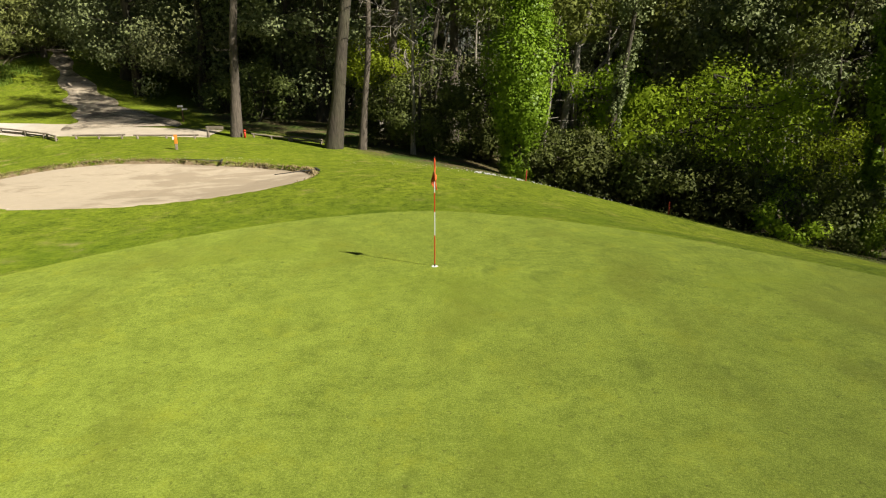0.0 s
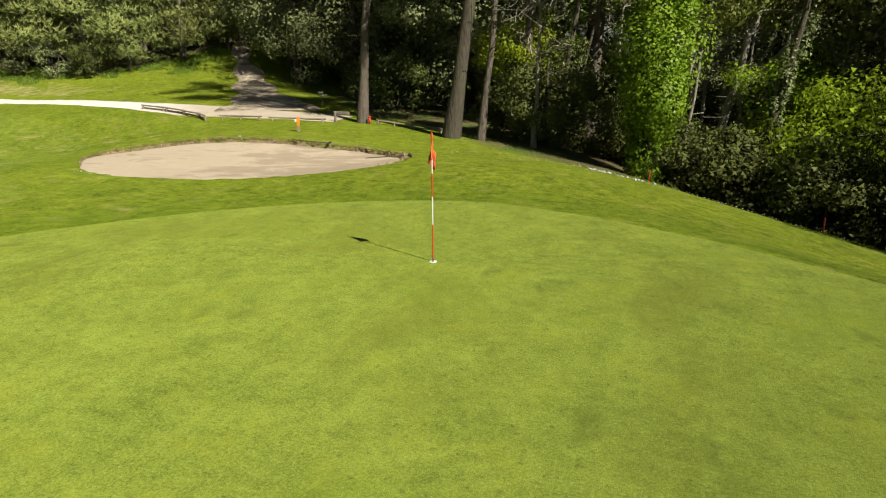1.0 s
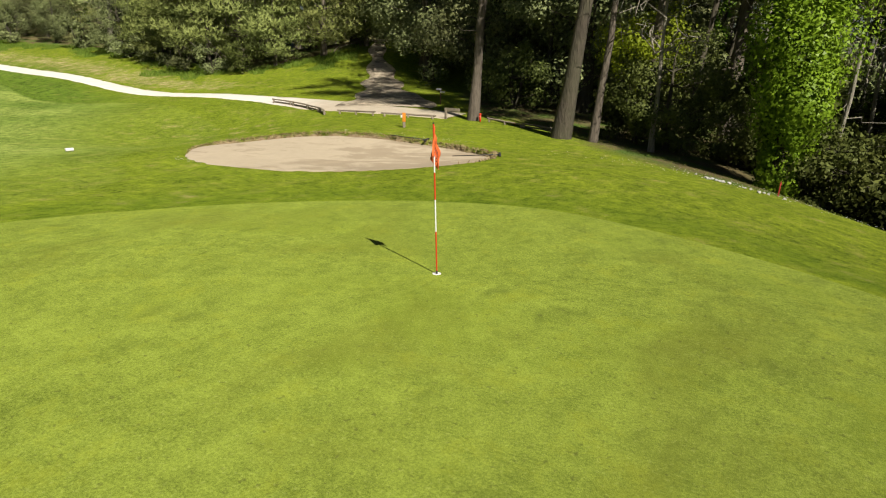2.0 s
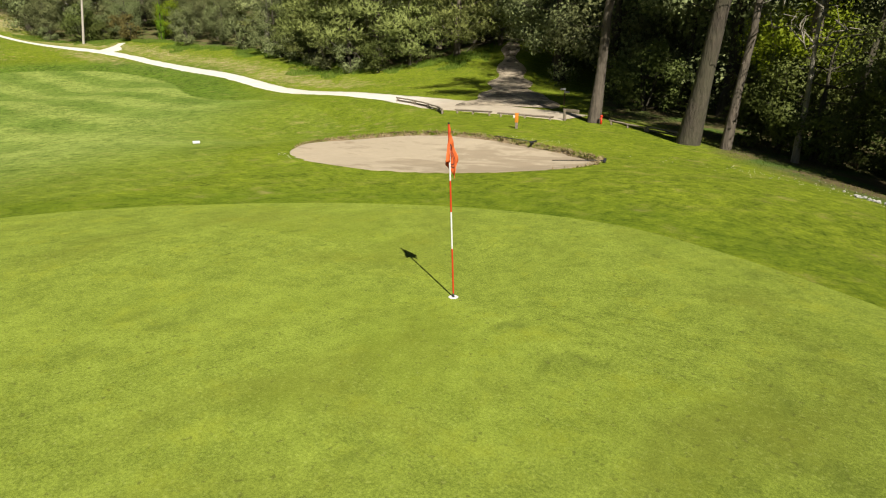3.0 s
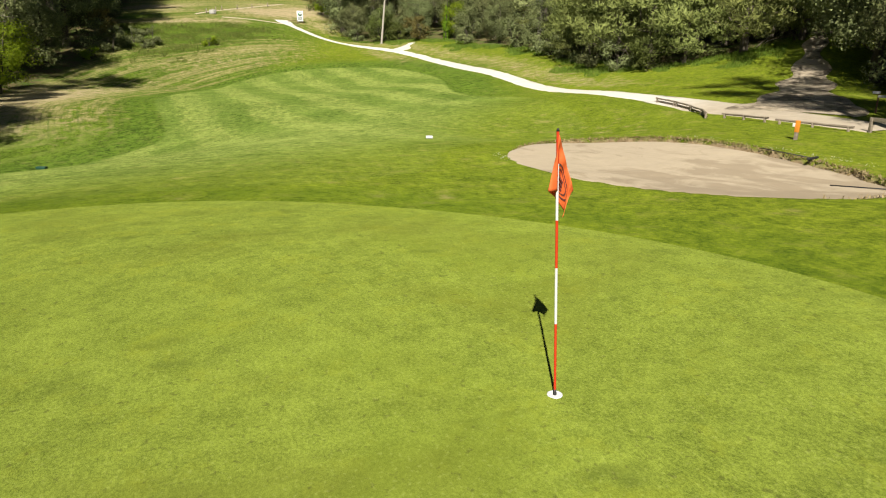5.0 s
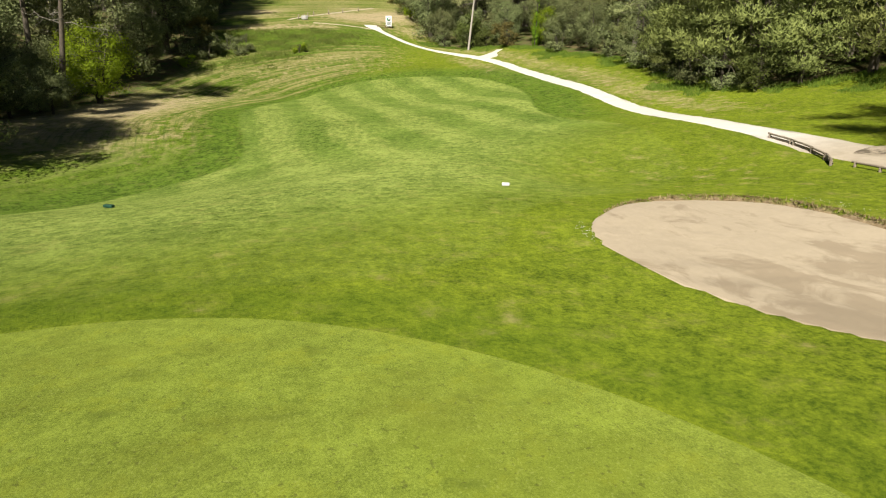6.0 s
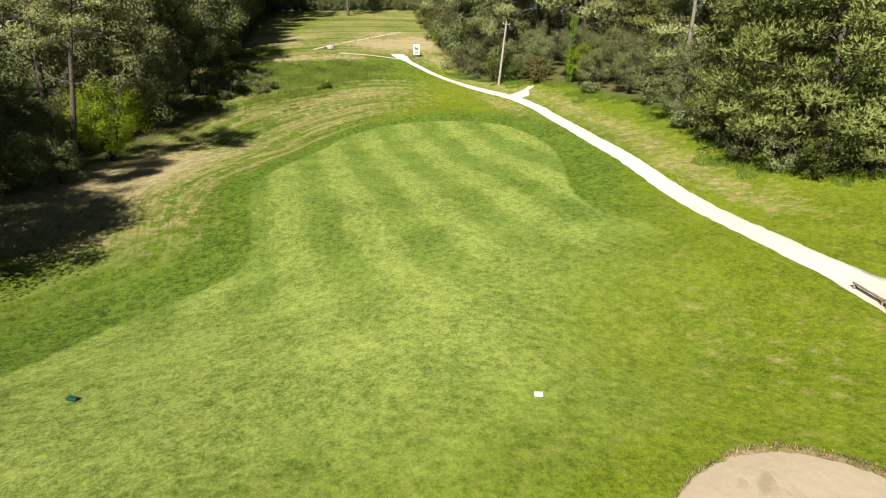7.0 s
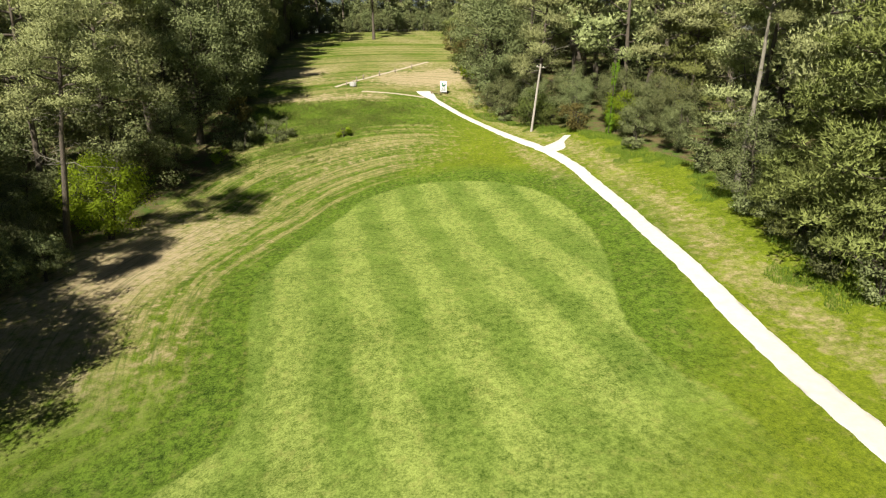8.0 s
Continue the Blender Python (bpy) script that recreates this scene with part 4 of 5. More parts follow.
        stem.append(tube(a * (1 - u) ** 2 + 2 * mid * u * (1 - u) + b * u ** 2, np.linspace(0.06, 0.015, 10), 5))
    for _ in range(9):
        z = rng.uniform(8.5, 15)
        k, t = np.array([1.5 + (z - 9) * 0.15, 0.6, z]), rng.random() * 6.28
        stem.append(limb(k, k + np.array([math.cos(t), math.sin(t), 0.5]) * rng.uniform(0.8, 2.2), 0.04, 0.008, rng, 0.3, 6, 4))
    part("trunk", join(*stem), M_BARK_PALE, root)
    return root


KINDS = {
    "pine_a": lambda: make_pine(11, 17, 0.26, 7.0, 3.8, "tall maritime pine with bare grey trunk and ragged crown", pads=76),
    "pine_b": lambda: make_pine(12, 15, 0.22, 4.2, 3.6, "maritime pine with olive-green needle pads on dead-stubbed trunk", pads=96, dead=7),
    "pine_c": lambda: make_pine(13, 13, 0.2, 2.0, 3.4, "stocky pine with spreading yellow-green crown at wood edge", pads=100, lean=(0.05, -0.03), dead=8),
    "young_a": lambda: make_young_pine(21, 7.5, 2.5, "bushy young pine with light green upturned shoots", 9),
    "young_b": lambda: make_young_pine(22, 6.0, 2.2, "young pine with dense yellowish-green needles", 8),
    "young_c": lambda: make_young_pine(23, 9.0, 2.6, "half-grown pine with open whorled branches", 10),
    "oak_a": lambda: make_broadleaf(31, 8.5, 3.1, "evergreen oak with dense dull grey-green crown", low=0.02, clumps=76, each=240, leaf=0.12),
    "oak_b": lambda: make_broadleaf(32, 11, 3.4, "tall evergreen oak with dark leathery foliage", low=0.03, clumps=80, each=210, leaf=0.145),
    "oak_c": lambda: make_broadleaf(33, 6.0, 2.7, "rounded evergreen oak thicket, foliage down to the ground", low=0.0, clumps=60, each=240, leaf=0.115),
    "bush_a": lambda: make_broadleaf(41, 2.6, 1.5, "dense dark green evergreen shrub at the wood edge", "bush", "bush", low=0.0, clumps=36, each=60, leaf=0.135, stems=3, group="bushes"),
    "thicket": lambda: make_broadleaf(44, 2.6, 1.6, "tangled thicket, leaf colour darkened for the wood's shade", "bush", "bush", M_SHADE_LEAF, low=0.0, clumps=34, each=95, leaf=0.11, stems=4, group="bushes"),
    "shade_oak": lambda: make_broadleaf(45, 6.0, 2.6, "understorey oak in the wood, leaf colour darkened for shade", mat=M_SHADE_LEAF, low=0.0, clumps=46, each=200, leaf=0.12),
    "bush_b": lambda: make_broadleaf(42, 1.7, 1.2, "low tangled green shrub in rough grass", "bush", "bush", M_SPRING, low=0.0, clumps=30, each=75, leaf=0.12, stems=3, group="bushes"),
    "bush_c": lambda: make_broadleaf(43, 2.4, 1.4, "russet-tinged twiggy shrub with sparse leaves", "bush", "bush", M_RUSSET, low=0.05, clumps=30, each=55, leaf=0.11, stems=4, group="bushes"),
    "spring_a": lambda: make_broadleaf(51, 6.5, 2.7, "young oak in bright yellow-green spring leaf", "spring_oak", "oak tree", M_SPRING, M_BARK_DARK, 0.06, 75, 200, 0.12, 2, "spring oaks", 0.45),
    "spring_b": lambda: make_broadleaf(52, 9.0, 3.2, "airy deciduous tree in fresh lime-green leaf", "spring_oak", "oak tree", M_SPRING, M_BARK_PALE, 0.2, 80, 80, 0.21, 2, "spring oaks", 0.2),
    "slender_a": lambda: make_slender(61, 15, 0.13, "slender shaded woodland tree with high crown"),
    "slender_b": lambda: make_slender(62, 13, 0.11, "thin pale-barked woodland tree with light crown", M_BARK_PALE, M_OLIVE, (0.05, 0.02)),
    "slender_c": lambda: make_slender(63, 16, 0.16, "dark straight woodland trunk with evergreen crown", lean=(-0.03, 0.02)),
    "deep_oak": lambda: make_broadleaf(91, 13, 4.2, "broad dark evergreen oak deep in the wood", low=0.0, clumps=90, each=60, leaf=0.3),
    "deep_pine": lambda: make_pine(92, 18, 0.25, 4.5, 4.2, "full-crowned pine standing deep in the wood", pads=90, tufts=12, needle=0.36, inner=(24, 1.8)),
    "far_oak": lambda: make_broadleaf(93, 13, 4.4, "dark broad tree in the distant wood", low=0.0, clumps=80, each=24, leaf=0.55),
    "far_pine": lambda: make_pine(94, 18, 0.25, 4.0, 4.4, "distant pine closing the far end of the course", pads=80, tufts=6, needle=0.6, stubs=2, inner=(18, 3.0)),
    "bare_a": lambda: make_bare(71, 11, 0.13, "leafless pale grey tree with crooked twigs"),
    "ivy_thin": lambda: make_ivy_trunk(81, 12, 0.16, 0.9, "slim woodland trunk wrapped in dark ivy", (0.04, 0), 70, 45),
}
DEEPEN = 0.12


def plant(kind, x, y, s=1.0, turn=0.0, lean=(0.0, 0.0), label="", tall=1.0):
    """Sets a tree of that kind on the ground; lean in degrees about x and y."""
    m = pose(x, y, on_ground(x, y) - DEEPEN * s, lean[0], lean[1], turn) @ Matrix.Diagonal((s, s, s * tall, 1))
    if kind in MADE:
        ob = copy_thing(MADE[kind], m)
    else:
        ob = MADE[kind] = KINDS[kind]()
        ob.matrix_basis = m
    return tagged(ob, label)


def set_out(root, x, y, turn=0.0, lift=0.0, s=1.0):
    root.matrix_basis = pose(x, y, on_ground(x, y) + lift, 0, 0, turn) @ Matrix.Diagonal((s, s, s, 1))
    return root


TAKEN = []


def scatter(poly, count, gap, kinds, rng, depth=(0.5, 200), size=(0.8, 1.2), tilt=3.0, tall=(0.9, 1.15)):
    """Plants a wood: kinds by weight, kept apart, between two depths from the wood's edge."""
    p = np.asarray(poly, float)
    lo, hi = p.min(0), p.max(0)
    names, w = [k for k, _ in kinds], np.array([v for _, v in kinds], float)
    got = tries = 0
    while got < count and tries < count * 60:
        tries += 1
        x, y = rng.uniform(lo[0], hi[0]), rng.uniform(lo[1], hi[1])
        d = float(inside_by(p, np.array([x]), np.array([y]))[0])
        if not depth[0] <= d <= depth[1]:
            continue
        if any((x - a) ** 2 + (y - b) ** 2 < (gap * 0.5 + g * 0.5) ** 2 for a, b, g in TAKEN):
            continue
        if line_dist(TRACK_LINE, np.array([x]), np.array([y]))[0] < 1.9 or line_dist(SPUR_LINE, np.array([x]), np.array([y]))[0] < 1.8:
            continue
        TAKEN.append((x, y, gap))
        plant(str(rng.choice(names, p=w / w.sum())), x, y, rng.uniform(*size), rng.uniform(0, 360), tuple(rng.normal(0, tilt, 2)), tall=rng.uniform(*tall))
        got += 1


def stand(kind, x, y, s=1.0, turn=0.0, lean=(0.0, 0.0), gap=2.0, label="", tall=1.0):
    TAKEN.append((x, y, gap))
    return plant(kind, x, y, s, turn, lean, label, tall)


# the trees that mark the wood's edge by the green
def key_trees():
    a = make_pine(101, 20, 0.25, 10, 4.8, "tall pine with straight bare grey trunk beside the fence", stubs=5, lean=(0.05, 0.0), pads=80)
    set_out(a, -10.5, 22.65, 10, -0.1)
    # dark brown bark, darkened further to carry the shade on this trunk
    b = make_pine(102, 20, 0.36, 10, 4.8, "thick dark leaning pine trunk at the edge of the green", stubs=3, lean=(0.13, 0.0), pads=80, bark_mat=M_BARK_DARK)
    set_out(b, -5.05, 20.5, 0, -0.1)
    c = make_pine(103, 18, 0.17, 9.5, 3.8, "thin red-brown pine trunk with short broken stubs", stubs=22, lean=(0.06, 0), pads=50)
    set_out(c, -3.6, 20.7, 40, -0.1)
    d = make_pine(104, 18, 0.14, 9.5, 3.8, "slim pale pine trunk behind a thicker one", bark_mat=M_BARK_PALE, stubs=10, lean=(0.02, 0.01))
    set_out(d, -8.5, 37.0, 90, -0.1)
    e = make_ivy_trunk(105, 14, 0.3, 2.1, "tall tree smothered in a thick column of bright ivy", (0.0, 0.0), 190, 110)
    set_out(e, 3.9, 18.2, 0, -0.2)
    f = make_forked()
    set_out(f, 8.4, 30.6, 0, -0.2, 1.16)
    # ivy in the darker evergreen material, which stands in for its shade
    g = make_ivy_trunk(107, 12, 0.24, 1.2, "dark leaning trunk clothed in shaded ivy", (0.13, 0.0), 60, 45, 0.0, M_OAK, "ivy in a leaf colour darkened for shade")
    set_out(g, 8.6, 20.9, 0, -0.2)
    h = make_ivy_trunk(108, 11, 0.3, 1.3, "ivy-clad trunk standing at the edge of the wood", (0.03, 0.0), 90, 75)
    set_out(h, 18.6, 14.6, 60, -0.2)
    k = make_bare(109, 8.5, 0.12, "dead bare tree with tangled white twigs in the wood", branches=26, curl=0.5)
    set_out(k, -1.0, 20.6, 0, -0.1)
    m = make_ivy_trunk(110, 12, 0.15, 0.6, "thin stem with yellow-green ivy high in the wood", (0.05, 0), 60, 40)
    set_out(m, -0.9, 38, 0, -0.1, 1.2)
    n = make_broadleaf(111, 6.5, 3.6, "spreading tree in bright new leaf at the wood's edge", "spring_oak", "oak tree", M_SPRING, M_BARK_DARK, 0.1, 90, 170, 0.1, 3, "spring oaks", 0.35)
    set_out(n, 13.8, 19.3, 0, -0.2, 1.4)
    for x, y, g2 in ((-10.7, 22.9, 3), (-5.1, 20.7, 2.5), (-3.6, 20.7, 1.5), (-8, 28, 4), (-8.5, 37, 1.5), (3.9, 18.2, 3), (8.4, 30.6, 2.5), (8.6, 20.9, 2.5), (8.6, 23.9, 4.5), (11.5, 22.6, 5), (14, 21, 4), (4.7, 22.8, 3.5), (4.4, 19.5, 2.5), (-77.5, -22, 3), (-74, -25, 4), (12.5, 16.8, 3), (18.5, 17.3, 4), (22, 15.5, 5), (25.5, 13.5, 5), (18.6, 14.6, 3), (-1.0, 20.6, 2.0), (-0.9, 38, 1), (14.2, 19.5, 4)):
        TAKEN.append((x, y, g2))
    # slender trees right of the view, added to shade the wood's edge
    for k, (x, y, kind, s) in enumerate(((19.6, 10.9, "slender_a", 1.0), (21.5, 13.5, "slender_c", 1.0), (23.5, 9.0, "slender_c", 0.95))):
        stand(kind, x, y, s, 50 * k, (0, 2), gap=1.5)
    for k, (x, y, s) in enumerate(((-2.6, 26.4, 1.15), (1.2, 28.4, 1.15))):
        stand("pine_a", x, y, s, 100 * k, (1, 3), gap=2)
    for k, (x, y, s) in enumerate(((6.9, 21.5, 1.3), (7.2, 23.4, 0.9), (11.2, 20.0, 1.4), (10.6, 18.0, 1.2), (13.2, 16.4, 0.8), (15.2, 15.0, 0.9), (16.4, 13.9, 1.0), (3.2, 24.0, 1.5), (7.4, 18.6, 1.0))):
        stand("thicket", x, y, s, 75 * k, gap=1.2)
    for k, (x, y, s) in enumerate(((3.4, 33.0, 1.0), (6.4, 32.0, 0.95), (8.0, 34.5, 1.05), (9.8, 31.5, 1.0), (12.4, 33.5, 1.1), (14.2, 30.5, 1.0), (5.6, 21.1, 0.9), (2.2, 26.5, 0.9), (16.5, 34, 1.1))):
        stand("slender_b", x, y, s, 60 * k, (0, 3), gap=1.2)
    # oaks beyond the view, placed to cast the shadow left of the fairway
    for k, (x, y, s) in enumerate(((-44.5, -20.5, 1.3), (-46.0, -23.6, 1.25), (-41.0, -22.6, 1.2), (-47.0, -28.5, 1.35), (-40.5, -28.0, 1.3))):
        stand("oak_b", x, y, s, 80 * k, (0, 0), gap=3)
    for k, (x, y, s) in enumerate(((-74.5, -25.1, 1.0), (-70.1, -26.5, 1.1), (-80.3, -25.4, 1.2), (-85.1, -22.8, 1.1), (-67.2, -19.7, 0.75), (-70.9, -21.7, 0.8), (-62.2, -23.6, 1.1), (-78.6, -29.3, 1.5))):
        stand("oak_c", x, y, s, 66 * k, gap=2)
    for k, (x, y, s) in enumerate(((17.5, 31.0, 1.0), (20.5, 33.5, 1.0), (24.0, 36.5, 1.1), (21.3, 28.5, 0.9), (27.5, 32.0, 1.1), (28.5, 40.5, 1.2), (24.0, 43.0, 1.2), (16.0, 37.5, 1.1), (19.6, 41.0, 1.2), (12.5, 38.0, 1.1), (33.0, 46.0, 1.3))):
        stand("deep_oak", x, y, s, 70 * k, gap=2.5)
    stand("oak_b", -16.8, 36.4, 1.1, 30, gap=3)
    # oaks outside the view, added to keep the edge of the wood shaded
    for k, (x, y, s) in enumerate(((20.8, 12.6, 0.8), (24.6, 10.0, 0.8))):
        stand("oak_a", x, y, s, 90 * k, gap=3)
    for k, (x, y, s) in enumerate(((-22.6, 39.2, 1.1), (-25.6, 43.6, 1.2), (-28.0, 48.6, 1.25), (-31.2, 54.0, 1.3))):
        stand("oak_b", x, y, s, 70 * k, gap=3)
    stand("oak_a", -36.8, 48.0, 1.3, 20, gap=3)
    stand("oak_b", -41.5, 54.5, 1.2, 80, gap=3)
    stand("deep_oak", -41.0, 61.0, 1.1, 0, gap=4)
    stand("spring_a", 19.5, 17.0, 0.9, 40, gap=3)
    stand("spring_b", 11.5, 29.0, 0.9, 80, gap=3)
    stand("spring_b", -3.2, 27.5, 0.8, 10, gap=2.5)
    stand("shade_oak", -0.6, 21.8, 0.9, 0, gap=3)
    stand("shade_oak", 2.0, 22.4, 0.8, 50, gap=3)
    stand("shade_oak", 5.2, 21.8, 0.62, 130, gap=2.5)
    stand("thicket", -2.2, 22.8, 1.0, 0, gap=1.5)
    stand("thicket", 8.5, 19.2, 1.1, 60, gap=2)
    stand("thicket", 12.2, 15.6, 1.0, 160, gap=2)
    stand("thicket", 10.6, 16.1, 0.9, 20, gap=1.5)
    stand("thicket", 6.0, 18.6, 0.9, 200, gap=1.5)
    # by the path and the valley
    big = make_pine(121, 22, 0.33, 13.5, 4.8, "tall pine with long bare trunk before a spring-green oak", pads=110, lean=(0.10, 0.17), stubs=8, dead=9)
    set_out(big, -75.6, -20.9, 0, -0.2)
    tilted = make_pine(131, 21, 0.3, 15.5, 4.2, "tilted pine with pale sunlit trunk above the oaks", pads=70, bark_mat=M_BARK_PALE, lean=(0.0, 0.06), stubs=5, dead=4)
    set_out(tilted, -66.6, 41.6, 0, -0.2)
    TAKEN.append((-66.6, 41.6, 2))
    for x, y, g2 in ((-75.6, -20.9, 3), (-73, -23.5, 5), (-68.5, -24.5, 6), (-63, -27.5, 7), (-62, -37, 6)):
        TAKEN.append((x, y, g2))
    stand("spring_a", -78.7, -18.0, 1.5, 0, gap=7)
    stand("pine_c", -69.5, -31.5, 1.4, 0, (0, 3), gap=4)
    stand("pine_a", -85.3, -25.9, 1.3, 40, (0, 3), gap=4)
    stand("oak_b", -90.2, -18.9, 1.25, 0, gap=6)
    stand("oak_a", -99.7, -15.8, 1.3, 60, gap=6)
    stand("oak_b", -109.8, -14.1, 1.35, 120, gap=6)
    stand("pine_c", -93.8, -22.7, 1.5, 120, gap=5)
    stand("oak_c", -63.8, -22.1, 0.85, 0, gap=3)
    stand("pine_c", -57, -34, 1.4, 50, gap=5)
    stand("oak_a", -58.5, -28.5, 1.2, 50, gap=4)
    stand("oak_b", -126.5, 33.5, 1.45, 0, gap=6)
    stand("oak_b", -134.5, 35.5, 1.4, 90, gap=6)
    stand("oak_c", -120.6, 33.9, 1.15, 90, gap=4)
    stand("oak_a", -126.4, 39.9, 1.4, 200, gap=5)
    stand("oak_c", -114.6, 38, 1.1, 10, gap=3)
    for k, (x, y, s) in enumerate(((-106, 41.2, 1.1), (-98.8, 45.1, 1.2), (-101.7, 45.9, 1.3), (-94.3, 47.7, 1.2), (-111.8, 43.2, 1.3), (-90.1, 48.2, 1.2))):
        stand("oak_a", x, y, s, 55 * k, gap=3)
    for k, (x, y, s) in enumerate(((-85.4, -31.5, 1.0), (-91, -34.3, 1.1), (-96.4, -36.7, 1.1), (-80, -35.3, 1.0), (-73, -33, 0.9), (-91.6, -27.7, 1.0))):
        stand("deep_oak", x, y, s, 55 * k, gap=3)
    for k, (x, y, kind, s) in enumerate(((-53.2, 38, "young_b", 1.1), (-57.3, 39, "young_b", 1.0), (-50.9, 37, "bush_a", 1.1), (-60, 39.2, "bush_a", 1.3), (-48.1, 36.2, "bush_a", 1.0), (-55.1, 38.1, "bush_a", 1.2), (-44.4, 36.2, "bush_a", 1.1))):
        stand(kind, x, y, s, 63 * k, gap=1.5)
    stand("bush_c", -102.1, 39.8, 1.7, 0, gap=2)
    stand("ivy_thin", -96.2, 42.3, 0.8, 0, gap=3)
    stand("spring_a", -96.8, 44.2, 1.0, 30, gap=3)
    stand("oak_c", -92.3, 44.3, 0.9, 0, gap=3)
    stand("oak_a", -83.6, 45.5, 1.0, 100, gap=4)
    stand("oak_a", -64.2, 40.9, 1.25, 0, gap=6)
    stand("pine_c", -73.3, 47.2, 1.2, 80, gap=5)
    stand("young_c", -55.8, 40.8, 1.6, 0, gap=4)
    stand("young_c", -50.8, 39.6, 1.5, 70, gap=4)
    stand("young_a", -47, 38.3, 1.55, 20, gap=3)
    stand("young_c", -43.2, 38.9, 1.6, 200, gap=3)
    stand("young_b", -38.8, 38.6, 1.5, 120, gap=3)
    stand("young_c", -35.4, 41.6, 1.2, 10, gap=3)
    stand("young_a", -33.2, 45.4, 1.1, 80, gap=2.5)
    stand("pine_a", -82.8, 57.6, 1.15, 0, (0, 5), gap=4)
    stand("pine_b", -63.6, 52.6, 1.3, 30, (0, 5), gap=4)
    for k, (x, y, s) in enumerate(((-112.0, -2.2, 1.0), (-109.8, -3.4, 0.8), (-110.5, -6.9, 1.1), (-112.9, -4.9, 0.9), (-107.1, -7.8, 1.1))):
        stand("bush_a", x, y, s, 60 * k, gap=1.5)
    stand("pine_a", -203.0, 19.5, 1.25, 0, (0, 0), gap=3)
    stand("bush_b", -110.5, 6.3, 1.0, 0, gap=2, label="small dark rounded shrub on the grassy bank")


key_trees()
WOODS = np.random.default_rng(7)
NEAR_WOOD = [(-5, 22.4), (-2.4, 19.2), (0, 17.2), (2.6, 16.4), (4.4, 17.2), (7, 16.2), (9.9, 14.8), (13, 12.8), (18, 9.6), (24, 8), (30, 12), (40, 34), (44, 62), (-4, 66), (-4, 30)]
DARK_WOOD = [(-5.5, 24), (-9, 25.2), (-12.3, 26.6), (-15.4, 31.5), (-19.5, 37.5), (-24, 46), (-30, 58), (-30, 72), (-4, 72), (-4, 30)]
# mostly unseen stems on the sunward side, added to shade the wood
SUN_SIDE = [(17, 10.5), (22, 6), (32, 2), (42, 6), (44, 24), (30, 30), (20, 26)]
scatter(SUN_SIDE, 8, 3.0, [("slender_a", 3), ("slender_c", 3)], WOODS, (0, 30), (0.8, 1.0))
scatter(DARK_WOOD, 10, 1.8, [("thicket", 1)], WOODS, (0.4, 4), (0.8, 1.3))
scatter(DARK_WOOD, 38, 3.0, [("oak_b", 6), ("oak_a", 3), ("slender_c", 1)], WOODS, (3.0, 11), (0.9, 1.3))
scatter(DARK_WOOD, 22, 4.0, [("deep_oak", 6), ("deep_pine", 2)], WOODS, (7, 40), (0.95, 1.3))
scatter(NEAR_WOOD, 34, 1.5, [("thicket", 8), ("bush_b", 1)], WOODS, (0.3, 4.0), (0.7, 1.25))
scatter(NEAR_WOOD, 62, 2.2, [("slender_a", 3), ("slender_b", 6), ("slender_c", 3), ("ivy_thin", 2), ("bare_a", 3), ("thicket", 2), ("shade_oak", 1)], WOODS, (3.0, 15), (0.8, 1.1))
scatter(NEAR_WOOD, 34, 3.6, [("slender_b", 5), ("spring_b", 1), ("slender_c", 3), ("oak_a", 2)], WOODS, (12, 24), (0.9, 1.2))
scatter(NEAR_WOOD, 46, 4.0, [("deep_oak", 6), ("spring_b", 1), ("deep_pine", 3)], WOODS, (20, 45), (1.2, 1.6))
scatter(WOOD_TRACK, 64, 1.5, [("thicket", 4), ("bush_a", 2), ("bush_b", 2), ("young_b", 1), ("bush_c", 1)], WOODS, (0.4, 3.4), (0.8, 1.5))
scatter(WOOD_TRACK, 56, 3.6, [("young_c", 2), ("pine_b", 7), ("pine_c", 7), ("oak_a", 2), ("oak_b", 1)], WOODS, (2.6, 15), (1.15, 1.5))
scatter(WOOD_TRACK, 38, 5.5, [("deep_pine", 5), ("deep_oak", 3)], WOODS, (14, 40), (1.1, 1.45))
scatter(WOOD_LEFT, 26, 1.8, [("bush_a", 4), ("bush_c", 1), ("bush_b", 1)], WOODS, (0.4, 2.5), (0.8, 1.4))
scatter(WOOD_LEFT, 54, 3.7, [("pine_b", 6), ("pine_c", 6), ("pine_a", 3), ("oak_b", 2), ("oak_a", 3), ("spring_b", 1)], WOODS, (2.5, 15), (1.2, 1.55))
scatter(WOOD_LEFT, 40, 5.5, [("deep_pine", 5), ("deep_oak", 3)], WOODS, (14, 40), (1.15, 1.5))
BACK_WOOD = [(-4, 34), (15, 34), (24, 66), (-4, 66)]
scatter(BACK_WOOD, 22, 3.8, [("deep_oak", 1)], WOODS, (0, 30), (1.1, 1.4))
GULLY_WOOD = [(15, 25), (34, 20), (46, 40), (20, 46)]
scatter(GULLY_WOOD, 22, 3.4, [("deep_oak", 3), ("oak_b", 1), ("slender_b", 1)], WOODS, (0, 30), (1.0, 1.3))
TRACK_END = [(-48, 56), (-26, 58), (-16, 66), (-16, 88), (-52, 88)]
scatter(TRACK_END, 24, 4.2, [("deep_oak", 5), ("deep_pine", 2)], WOODS, (0, 30), (0.95, 1.3))
LEFT_FAR = [(-118, -9.5), (-128, -9.5), (-136, -12), (-150, -8), (-180, -7.5), (-213, -1.5), (-218, -16), (-150, -24), (-118, -22)]
scatter(LEFT_FAR, 46, 3.2, [("oak_b", 5), ("oak_a", 3), ("deep_pine", 3)], WOODS, (0, 12), (1.2, 1.6))
